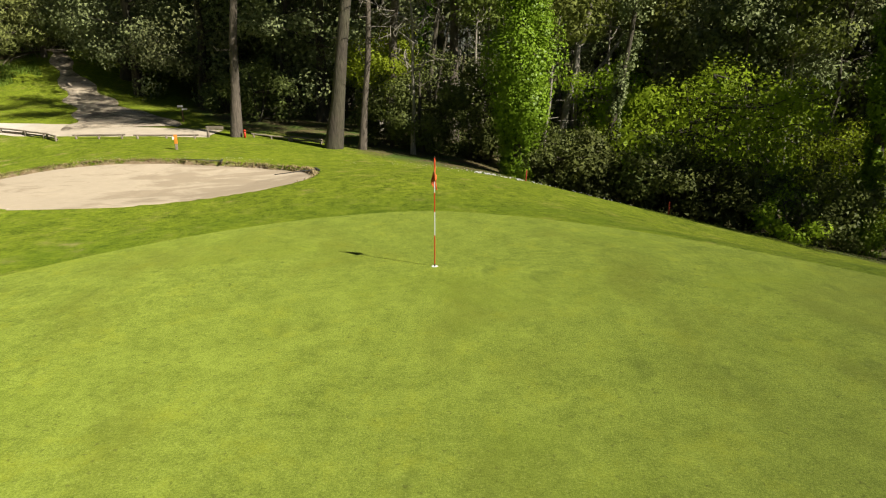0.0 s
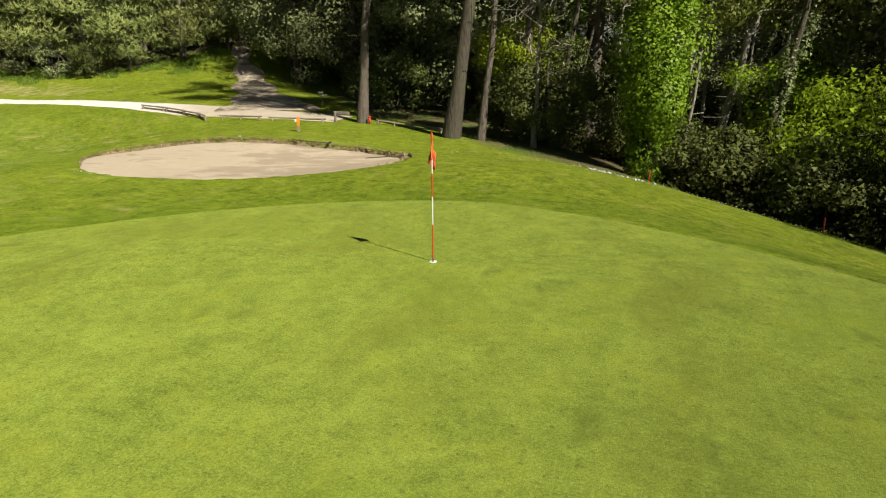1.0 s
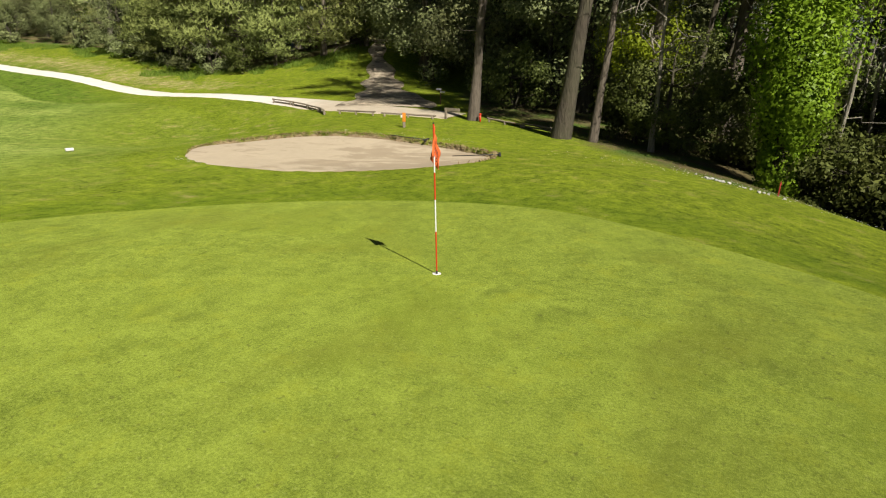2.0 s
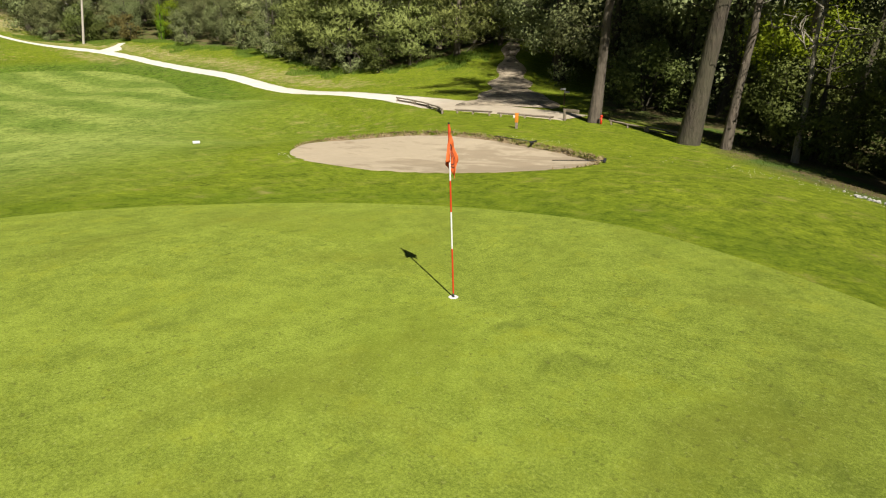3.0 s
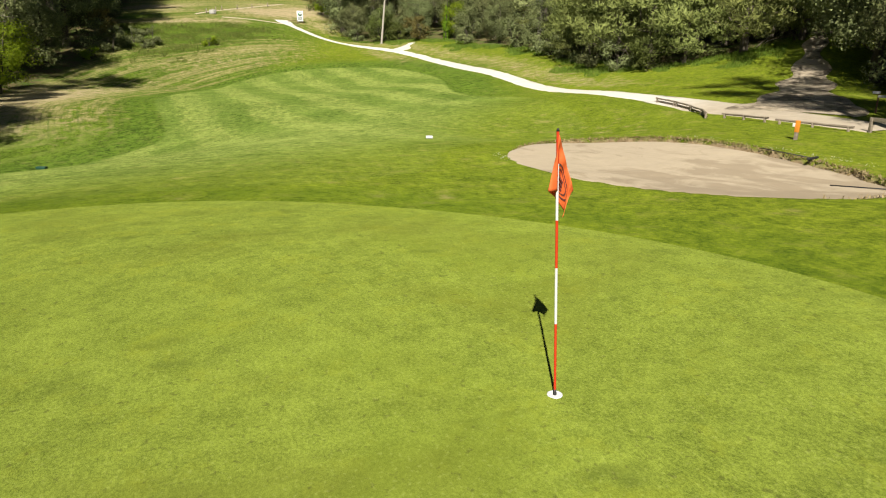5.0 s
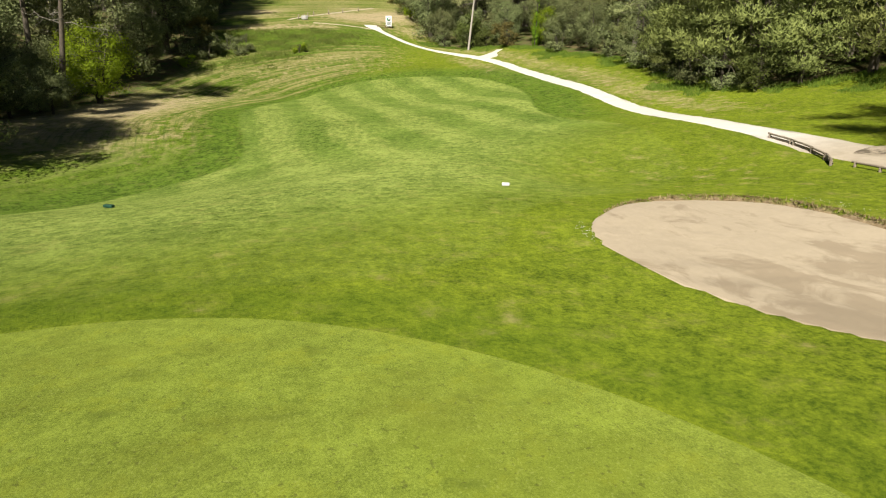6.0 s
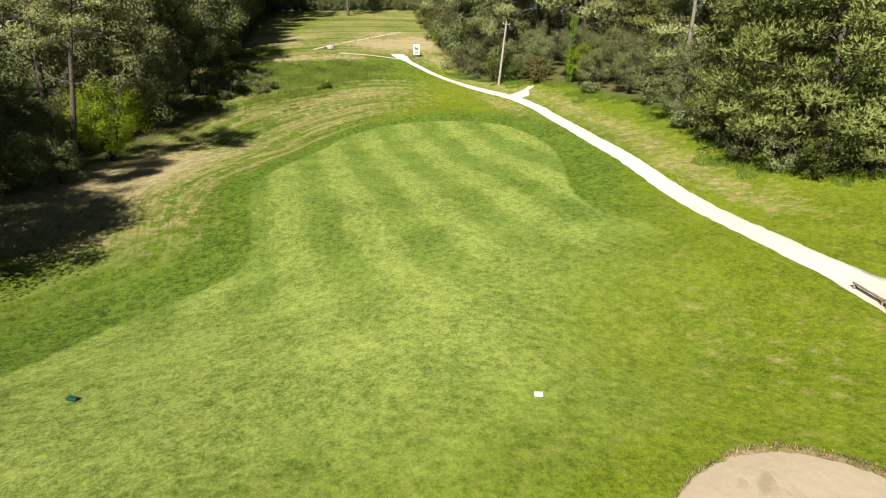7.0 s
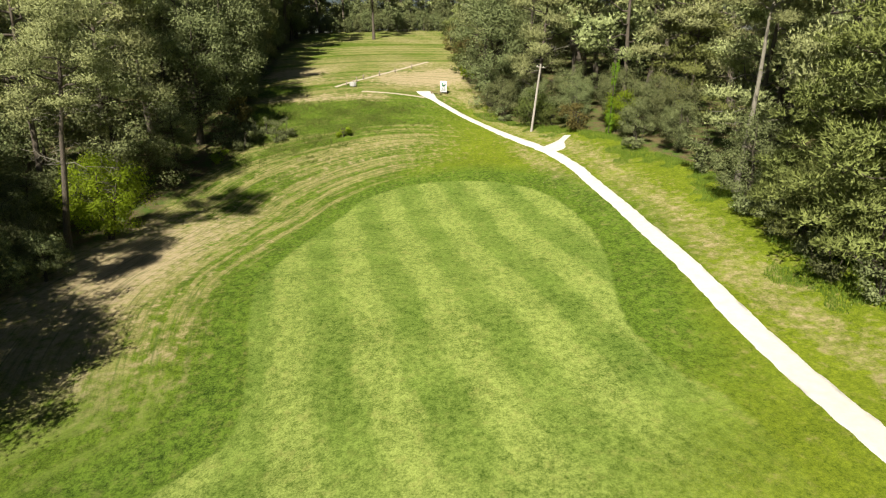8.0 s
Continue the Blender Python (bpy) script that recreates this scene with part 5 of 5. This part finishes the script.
FAR_EDGE = [(-221, -8), (-220, 48), (-227, 50), (-228, -10)]
scatter(FAR_EDGE, 46, 2.2, [("far_oak", 1)], WOODS, (0, 5), (0.45, 0.8))
FAR_WOOD = [(-224, -34), (-222, 70), (-262, 80), (-268, -40)]
scatter(FAR_WOOD, 110, 3.4, [("far_pine", 4), ("far_oak", 5)], WOODS, (0, 30), (1.1, 1.4))


# ---- golf things ----
def cloth(u, v):
    """The hanging flag: u along its fly, v down its hoist; one fold to the left of the pole, the rest to the right."""
    w, n = np.array([0.39, 0.92, 0.0]), np.array([0.92, -0.39, 0.0])
    top = (0.118 * u ** 0.9, 2.085 - 0.43 * u)
    low = (float(np.interp(u, (0, 0.22, 0.5, 0.75, 1), (0.0, -0.078, -0.005, 0.06, 0.03))), float(np.interp(u, (0, 0.22, 0.5, 0.75, 1), (1.665, 1.68, 1.6, 1.5, 1.475))))
    side = top[0] + (low[0] - top[0]) * v ** 0.75
    z = top[1] + (low[1] - top[1]) * v
    depth = 0.07 * math.sin(u * 7.5 + 0.5) * (0.25 + 0.75 * v) * (1 - 0.4 * u) + 0.012 * math.sin(u * 17 + v * 4) - 0.03 * math.sin(0.5)
    p = w * side + n * depth
    return Vector((p[0], p[1], z))


def build_flag():
    root = thing("golf_flagstick", "red and white banded flagstick with limp orange flag", "golf flag")
    z0 = on_ground(0, 0) + 0.012
    root.matrix_basis = pose(0, 0, z0, 3.22, 0, 0)
    for k, (a, b, m) in enumerate(((-0.06, 0.623, M_RED), (0.623, 1.077, M_WHITE), (1.077, 1.445, M_RED), (1.445, 1.86, M_WHITE), (1.86, 2.085, M_RED))):
        part("pole_band", tube([(0, 0, a), (0, 0, (a + b) / 2), (0, 0, b)], [0.0105] * 3, 14), m, root, "red painted band" if m is M_RED else "white painted band")
    cap = cyl(bmesh.new(), 0.012, 0.008, 2.085, 2.105, 12)
    part("cap", cap, M_BLACK, root, "black end cap")
    part("ferrule", cyl(bmesh.new(), 0.016, 0.0115, -0.02, 0.05, 12), M_BLACK, root, "dark ferrule at the cup")
    nu, nv = 30, 18
    v = np.array([cloth(i / nu, j / nv) for i in range(nu + 1) for j in range(nv + 1)])
    i, j = np.meshgrid(np.arange(nu), np.arange(nv), indexing="ij")
    m = nv + 1
    f = np.stack([i * m + j, (i + 1) * m + j, (i + 1) * m + j + 1, i * m + j + 1], -1).reshape(-1, 4)
    flag = part("flag", (v, f), M_FLAG, root, "orange-red cloth flag hanging in folds")
    th = flag.modifiers.new("thickness", "SOLIDIFY")
    th.thickness, th.offset = 0.003, 0
    # the printed ring and bars, on both faces
    for face in (-1, 1):
        bm = bmesh.new()

        def on(u, vv):
            a, b, c = cloth(u, vv), cloth(u + 0.01, vv), cloth(u, vv + 0.01)
            return a + (b - a).cross(c - a).normalized() * 0.0045 * face

        for r0, r1 in ((0.22, 0.25), (0.30, 0.34)):
            ring = []
            for k in range(28):
                an = k * 2 * math.pi / 28
                ring.append([bm.verts.new(on(0.52 + r * 0.8 * math.cos(an), 0.52 + r * math.sin(an))) for r in (r0, r1)])
            for k in range(28):
                a, b = ring[k], ring[(k + 1) % 28]
                bm.faces.new((a[0], a[1], b[1], b[0]))
        for vv in (0.42, 0.52, 0.62):
            q = [bm.verts.new(on(uu, ww)) for uu, ww in ((0.42, vv), (0.62, vv), (0.62, vv + 0.045), (0.42, vv + 0.045))]
            bm.faces.new(q)
        part("print", bm, M_PRINT, flag, "dark printed ring and bars")
    hole = thing("hole_cup", "white-rimmed cup sunk in the putting green", "golf hole")
    hole.matrix_basis = pose(0, 0, z0)
    bm = bmesh.new()
    rings = []
    for r, z in ((0.062, 0.001), (0.060, 0.005), (0.050, 0.005), (0.046, -0.002)):
        rings.append([bm.verts.new((r * math.cos(a * 0.19635), r * math.sin(a * 0.19635), z)) for a in range(32)])
    for ra, rb in zip(rings[:-1], rings[1:]):
        for a in range(32):
            bm.faces.new((ra[a], ra[(a + 1) % 32], rb[(a + 1) % 32], rb[a]))
    part("rim", bm, M_WHITE, hole, "white painted rim")
    bm = bmesh.new()
    bmesh.ops.create_circle(bm, cap_ends=True, segments=32, radius=0.048, matrix=Matrix.Translation((0, 0, 0.001)))
    part("cup_floor", bm, M_WHITE, hole)


def build_block(name, size, mat, x, y, turn, label, category):
    root = thing(name, label, category)
    set_out(root, x, y, turn, 0.0)
    part("body", box(bmesh.new(), size, (0, 0, size[2] / 2 + 0.02), None, min(size) * 0.22), mat, root)
    part("spike", cyl(bmesh.new(), 0.006, 0.012, -0.1, 0.03, 8), M_BLACK, root, "dark ground spike")
    return root


def build_stake(x, y, h, mat, label, turn=0, lean=(0, 0), name="marker_stake"):
    root = thing(name, label, "stake", "red stakes" if mat is M_STAKE else "")
    root.matrix_basis = pose(x, y, on_ground(x, y), lean[0], lean[1], turn)
    bm = box(bmesh.new(), (0.045, 0.045, h), (0, 0, h / 2 - 0.04), None, 0.008)
    part("post", bm, mat, root)
    part("top", cyl(bmesh.new(), 0.031, 0.008, h - 0.04, h, 4, rot=Matrix.Rotation(radians(45), 4, "Z")), mat, root)
    return root


def build_orange_post():
    root = thing("marker_post", "orange painted post with small white plate beside bunker", "marker post")
    set_out(root, -11.95, 18.25, 20)
    part("post", box(bmesh.new(), (0.12, 0.1, 0.3), (0, 0, 0.12), None, 0.01), M_WOODRAIL, root, "weathered lower post")
    part("panel", box(bmesh.new(), (0.15, 0.11, 0.42), (0, 0, 0.47), None, 0.015), M_ORANGE, root, "orange painted head")
    part("plate", box(bmesh.new(), (0.09, 0.012, 0.13), (-0.11, -0.05, 0.52), None, 0.004), M_WHITE, root, "small white plate")


def build_rail(a, b, two=True, h=0.26, label="low rustic log rail on short posts along the path", mat=None):
    root = thing("log_rail", label, "fence rail", "log rails by the path")
    ax, ay, bx, by = *a, *b
    cx, cy = (ax + bx) / 2, (ay + by) / 2
    z = on_ground(cx, cy)
    root.matrix_basis = Matrix.Translation((cx, cy, z))
    za, zb = on_ground(ax, ay) - z, on_ground(bx, by) - z
    rng = np.random.default_rng(int(abs(ax * 37 + ay * 11)))
    for k, (lift, off) in enumerate(((h, 0.0), (0.1, 0.05))[:2 if two else 1]):
        d = np.array([bx - ax, by - ay])
        nrm = np.array([-d[1], d[0]]) / np.linalg.norm(d) * off
        p = np.linspace((ax - cx + nrm[0], ay - cy + nrm[1], za + lift), (bx - cx + nrm[0], by - cy + nrm[1], zb + lift), 7)
        p[:, 2] += rng.normal(0, 0.006, 7)
        v, f = tube(p, np.full(7, 0.046) + rng.normal(0, 0.003, 7), 9)
        part("rail", (v, f), mat or M_WOODRAIL, root)
    n = max(2, round(math.hypot(bx - ax, by - ay) / 1.5) + 1)
    for u in np.linspace(0.06, 0.94, n):
        part("post", cyl(bmesh.new(), 0.06, 0.055, -0.2, h + 0.03, 9, ((bx - ax) * (u - 0.5), (by - ay) * (u - 0.5), za + (zb - za) * u)), M_WOODRAIL, root)


def build_rake(x, y, turn, label, tilt=0.0):
    root = thing("bunker_rake", label, "rake", "bunker rakes")
    d = inside_by(BUNKER, np.array([x]), np.array([y]))
    z = float(max(height(np.array([x]), np.array([y]))[0], sand_height(np.array([x]), np.array([y]), np.maximum(d, 0))[0] if d[0] > 0 else -99))
    root.matrix_basis = pose(x, y, z + 0.05, 0, tilt, turn)
    part("handle", cyl(bmesh.new(), 0.016, 0.014, 0, 1.6, 10, rot=Matrix.Rotation(radians(90), 4, "Y")), M_BLACK, root, "long dark handle")
    head = part("head", box(bmesh.new(), (0.07, 0.62, 0.06), (0, 0, 0.0), None, 0.012), M_BLACK, root, "wide black rake head")
    for k in range(11):
        part("tine", cyl(bmesh.new(), 0.004, 0.009, -0.1, 0, 6, (0.0, -0.28 + 0.056 * k, -0.02)), M_BLACK, head)


def build_finger_sign():
    root = thing("direction_sign", "small white two-plate direction sign in the shade", "sign")
    set_out(root, -15.03, 27.4, 25)
    part("post", box(bmesh.new(), (0.07, 0.07, 1.05), (0, 0, 0.47), None, 0.01), M_BROWN, root)
    part("plate", box(bmesh.new(), (0.3, 0.03, 0.11), (-0.1, -0.05, 0.93), None, 0.008), M_WHITE, root, "white sign plate")
    part("plate", box(bmesh.new(), (0.3, 0.03, 0.11), (0.13, -0.05, 0.76), None, 0.008), M_WHITE, root, "white sign plate")


def build_gate_post():
    root = thing("trail_post", "short wooden post with level top board by the pine", "post")
    set_out(root, -11.4, 22.0, -8)
    part("post", box(bmesh.new(), (0.11, 0.11, 0.62), (-0.36, 0, 0.26), None, 0.012), M_WOODRAIL, root)
    part("board", box(bmesh.new(), (0.95, 0.06, 0.16), (0.02, 0, 0.5), None, 0.012), M_WOODRAIL, root, "pale level board")


def build_hydrant():
    root = thing("red_marker", "small red capped standpipe at the foot of the pine", "standpipe")
    set_out(root, -9.95, 22.4)
    part("pipe", cyl(bmesh.new(), 0.06, 0.05, -0.05, 0.36, 14), M_RED, root)
    part("cap", cyl(bmesh.new(), 0.075, 0.05, 0.34, 0.42, 14), M_RED, root)
    part("outlet", cyl(bmesh.new(), 0.035, 0.035, 0, 0.12, 10, (0, 0, 0.26), Matrix.Rotation(radians(90), 4, "X")), M_RED, root)


def build_info_board():
    root = thing("information_board", "upright white course board with round green emblem", "sign")
    set_out(root, -131.0, 25.7, 72)
    for x in (-0.55, 0.55):
        part("post", box(bmesh.new(), (0.1, 0.1, 2.3), (x, 0.05, 1.05), None, 0.012), M_BROWN, root)
    panel = part("panel", box(bmesh.new(), (1.25, 0.06, 2.0), (0, -0.03, 1.3), None, 0.015), M_WHITE, root, "white board panel")
    part("emblem", cyl(bmesh.new(), 0.36, 0.36, 0, 0.02, 24, (0, -0.06, 1.65), Matrix.Rotation(radians(90), 4, "X")), M_LOGO, panel, "round green emblem")
    part("emblem", cyl(bmesh.new(), 0.2, 0.2, 0, 0.02, 20, (0.05, -0.075, 1.72), Matrix.Rotation(radians(90), 4, "X")), M_WHITE, panel, "white disc in the emblem")
    for k in range(3):
        part("text_bar", box(bmesh.new(), (0.8, 0.02, 0.07), (0, -0.065, 1.05 - 0.2 * k)), M_DKGREEN, panel, "dark bar of unreadable writing")


def build_bench():
    root = thing("bench", "low brown wooden bench beside the path", "bench")
    set_out(root, -130.4, 24.1, 78)
    for k in range(3):
        part("slat", box(bmesh.new(), (2.1, 0.13, 0.05), (0, -0.16 + 0.16 * k, 0.45), None, 0.01), M_BROWN, root)
    for x in (-0.8, 0.8):
        part("leg", box(bmesh.new(), (0.12, 0.42, 0.45), (x, 0, 0.2), None, 0.015), M_BROWN, root)


def build_utility_pole():
    root = thing("utility_pole", "leaning pale grey wooden utility pole with short crossarm", "utility pole")
    z = on_ground(-106.4, 34.5)
    root.matrix_basis = pose(-106.4, 34.5, z - 0.2, -6.5, -1, 0)
    part("pole", tube(np.array([(0.02 * math.sin(k), 0, k * 1.45) for k in range(8)]), np.linspace(0.19, 0.13, 8), 12), M_POLE, root)
    part("crossarm", box(bmesh.new(), (0.12, 1.3, 0.12), (0, 0, 9.7), None, 0.012), M_POLE, root)
    for y in (-0.5, 0.5):
        part("insulator", cyl(bmesh.new(), 0.05, 0.035, 9.76, 9.92, 10, (0, y, 0)), M_WHITE, root, "white insulator")


def build_shelter():
    root = thing("tee_shelter", "open timber rain shelter among the far trees", "shelter")
    set_out(root, -228.5, 5.5, 80)
    for x in (-2.2, 2.2):
        for y in (-1.0, 1.0):
            part("post", box(bmesh.new(), (0.18, 0.18, 3.0), (x, y, 1.4), None, 0.02), M_BARK_PALE, root)
    for k in range(3):
        part("rail", box(bmesh.new(), (4.4, 0.08, 0.16), (0, -1.0, 0.55 + 0.55 * k), None, 0.015), M_BARK_PALE, root)
    part("roof", box(bmesh.new(), (5.2, 3.0, 0.22), (0, 0, 3.0), None, 0.03), M_BARK_PALE, root, "flat pale timber roof")


def build_hill_posts():
    first = thing("path_post", "short grey post edging the footpath", "post", "posts on the hill path")
    set_out(first, -134.2, 8.2)
    part("post", cyl(bmesh.new(), 0.11, 0.09, -0.1, 0.85, 10), M_WOODRAIL, first)
    part("cap", cyl(bmesh.new(), 0.1, 0.03, 0.85, 0.92, 10), M_WOODRAIL, first)
    for x, y in ((-134.6, 9.4), (-136.8, 10.2), (-139.0, 11.6), (-142.2, 15.0), (-145.5, 18.5), (-149.5, 22.5)):
        copy_thing(first, pose(x, y, on_ground(x, y)))
    bin_ = thing("stone_trough", "squat grey stone block beside the footpath", "stone block")
    set_out(bin_, -133.6, 9.3, 30)
    part("body", box(bmesh.new(), (1.3, 0.7, 0.75), (0, 0, 0.35), None, 0.08), M_STONE, bin_)


def build_stones():
    """Pale rubble at the foot of the slope."""
    rng = np.random.default_rng(5)
    root = thing("stone_heap", "scatter of pale rubble stones at the wood's edge", "stones")
    root.matrix_basis = Matrix.Translation((2.6, 15.1, on_ground(2.6, 15.1)))
    shapes = []
    for k in range(4):
        bm = bmesh.new()
        bmesh.ops.create_icosphere(bm, subdivisions=1, radius=0.5)
        for v in bm.verts:
            v.co *= 1 + rng.uniform(-0.25, 0.25)
            v.co.z *= 0.6
        me = bpy.data.meshes.new("stone")
        bm.to_mesh(me)
        bm.free()
        me.materials.append(M_STONE)
        shapes.append(me)
    for k in range(26):
        u = rng.normal(0, 0.45)
        x, y = 2.6 + 1.5 * u, 15.1 - 0.35 * u + rng.normal(0, 0.16)
        ob = new("stone", shapes[k % 4])
        ob.parent = root
        s = rng.uniform(0.06, 0.17)
        ob.matrix_basis = Matrix.Translation((x - 2.6, y - 15.1, on_ground(x, y) - on_ground(2.6, 15.1) + 0.2 * s)) @ Euler((0, 0, rng.uniform(0, 6))).to_matrix().to_4x4() @ Matrix.Diagonal((s, s * rng.uniform(0.6, 1), s, 1))


def blades(x, y, h, width, rng, droop=0.5):
    """Grass blades as bent spikes standing at x, y."""
    n = len(x)
    z = height(x, y) - 0.02
    base = np.column_stack([x, y, z])
    a = rng.random(n) * 6.28
    d = np.column_stack([np.cos(a), np.sin(a), np.zeros(n)])
    s = np.column_stack([-np.sin(a), np.cos(a), np.zeros(n)]) * (width * rng.uniform(0.6, 1.3, n))[:, None] * 0.5
    hh = (h * rng.uniform(0.55, 1.25, n))[:, None]
    mid = base + d * hh * 0.18 * droop + np.array([0, 0, 0.55]) * hh
    tip = base + d * hh * (0.25 + rng.random((n, 1)) * 0.5) * droop + np.array([0, 0, 0.95]) * hh
    v = np.stack([base - s, base + s, mid + s * 0.7, tip, mid - s * 0.7], 1).reshape(-1, 3)
    k = np.arange(n)[:, None] * 5
    tri = np.concatenate([k + np.array([[0, 1, 2]]), k + np.array([[0, 2, 4]]), k + np.array([[4, 2, 3]])])
    return v, tri


def build_grasses():
    rng = np.random.default_rng(17)

    def fill(n, ok, lo, hi):
        x, y = rng.uniform(lo[0], hi[0], n), rng.uniform(lo[1], hi[1], n)
        k = ok(x, y)
        return x[k], y[k]

    d_track = lambda x, y: inside_by(WOOD_TRACK, x, y)
    x, y = fill(240000, lambda x, y: (d_track(x, y) > -1.2 - 1.6 * np.sin(x * 0.35) - 0.8 * np.sin(x * 1.1)) & (np.sin(x * 1.7 + y) + np.sin(x * 0.6 - y * 1.3) > -0.9) & (d_track(x, y) < 2.5) & (line_dist(PATH_LINE, x, y) > 2.2) & (line_dist(TRACK_LINE, x, y) > 1.8) & (line_dist(SPUR_LINE, x, y) > 1.6), (-122, 29), (-29, 48))
    ob = part("tall_grass", blades(x, y, rng.uniform(0.12, 0.34, len(x)), np.full(len(x), 0.045), rng), M_GRASS, smooth=False)
    tagged(ob, "tall fresh green grass along the wood's edge", "grass", kind="stuff")
    bank = lambda x, y: inside_by(BANK, x, y) + np.array([5.0 * noise.noise(Vector((a * 0.25, b * 0.25, 5))) + 5.0 * noise.noise(Vector((a * 0.9, b * 0.9, 2))) for a, b in zip(x, y)]) > 0.4
    x, y = fill(52000, bank, (-127, -13), (-101, 20))
    ob = part("weedy_bank_grass", blades(x, y, rng.uniform(0.1, 0.3, len(x)) * (1 + 0.8 * np.sin(x * 0.9) * np.sin(y * 0.7)), np.full(len(x), 0.06), rng), M_BANK, smooth=False)
    tagged(ob, "long weedy green grass on the bank below the tee", "grass", kind="stuff")
    wood = lambda x, y: (inside_by(WOOD_RIGHT, x, y) > -0.25) & (inside_by(WOOD_RIGHT, x, y) < 3.0)
    x, y = fill(60000, wood, (-12, 1), (24, 28))
    ob = part("wood_edge_grass", blades(x, y, rng.uniform(0.03, 0.1, len(x)), np.full(len(x), 0.02), rng, 1.2), M_GRASS, smooth=False)
    tagged(ob, "unmown grass and weeds at the foot of the wood", "grass", kind="stuff")
    # ragged lip of the bunker
    k = rng.integers(0, len(BUNKER), 9000)
    u = rng.random((9000, 1))
    p = BUNKER[k] * (1 - u) + BUNKER[(k + 1) % len(BUNKER)] * u
    back = smooth01(p[:, 1] + 0.1 * (-p[:, 0] - 10), 8.5, 12.5)
    p = p[rng.random(len(p)) < 0.98 * back]
    c = BUNKER.mean(0)
    out = (p - c) / np.linalg.norm(p - c, axis=1)[:, None]
    p = p + out * rng.uniform(-0.02, 0.2, (len(p), 1))
    half = len(p) // 5
    ob = part("bunker_lip_grass", blades(p[:half, 0], p[:half, 1], np.full(half, 0.04), np.full(half, 0.018), rng, 1.6), M_GRASS, smooth=False)
    tagged(ob, "ragged grass fringe on the bunker's back lip", "grass", kind="stuff")
    q = p[half:] - out[half:] * 0.08
    ob = part("bunker_lip_roots", blades(q[:, 0], q[:, 1], rng.uniform(0.04, 0.13, len(q)), np.full(len(q), 0.03), rng, 1.8), M_DRYGRASS, smooth=False)
    tagged(ob, "dry straw and roots on the bunker's back lip", "dead grass", kind="stuff")
    # daisies
    pts = []
    for cx, cy, sx, sy, n in ((-13.7, 7.2, 0.6, 0.35, 110), (-9.3, 15.75, 1.3, 0.2, 110), (-14.0, 16.0, 0.8, 0.2, 50), (0.8, 15.3, 2.4, 0.8, 150), (5.8, 14.6, 2.2, 0.7, 90), (-62, 33.3, 9, 1.2, 160), (-84, 29.5, 4, 2, 60)):
        t = rng.normal(size=(n, 2)) * (sx, sy) + (cx, cy)
        rim = inside_by(BUNKER, t[:, 0], t[:, 1])
        pts.append(t[(rim < -0.1) & ((rim > -0.5) | (rim < -6) | (t[:, 1] > 12))])
    p = np.concatenate(pts)
    z = height(p[:, 0], p[:, 1]) + 0.05
    an = np.arange(6) * math.pi / 3
    r = rng.uniform(0.011, 0.021, (len(p), 1))
    v = np.stack([p[:, :1] + r * np.cos(an), p[:, 1:] + r * np.sin(an), np.repeat(z[:, None], 6, 1)], -1).reshape(-1, 3)
    ob = part("daisies", (v, np.arange(len(v)).reshape(-1, 6)), M_WHITE, smooth=False)
    tagged(ob, "scattered white daisies in the short grass", "flowers", kind="stuff")


build_flag()
build_block("tee_marker", (0.3, 0.2, 0.11), M_WHITE, -21.75, 8.05, 70, "flat white plastic marker block on the fairway", "marker")
build_block("tee_marker", (0.42, 0.2, 0.12), M_DKGREEN, -27.2, -7.4, 60, "flat dark green plastic marker on the fairway", "marker")
build_orange_post()
build_stake(9.56, 13.35, 0.55, M_STAKE, "red hazard stake at the wood's edge", 20, (3, -4))
build_stake(4.05, 15.75, 0.5, M_STAKE, "weathered red hazard stake beside pale stones", 10, (2, 3))
for a, b in (((-25.6, 24.05), (-23.7, 23.7)), ((-23.6, 23.65), (-21.9, 23.1)), ((-21.9, 23.05), (-20.4, 22.35)), ((-20.3, 22.3), (-19.4, 21.6))):
    build_rail(a, b)
build_rail((-18.7, 21.9), (-15.8, 21.45), False, 0.2)
build_rail((-15.3, 21.3), (-12.1, 21.6), False, 0.18)
build_rail((-9.7, 22.75), (-7.4, 22.0), False, 0.16, "pale weathered log rail lying low before the wood")
build_rail((-7.5, 22.0), (-5.7, 21.5), True, 0.22, "pale weathered log rail lying low before the wood")
build_rake(-8.85, 15.0, 192, "black bunker rake leaning on the sand's back edge", -4)
build_rake(-4.35, 12.15, 205, "black bunker rake lying across the bunker's tip", 3)
build_finger_sign()
build_gate_post()
build_hydrant()
build_info_board()
build_bench()
build_utility_pole()
build_shelter()
build_hill_posts()
build_stones()
build_grasses()
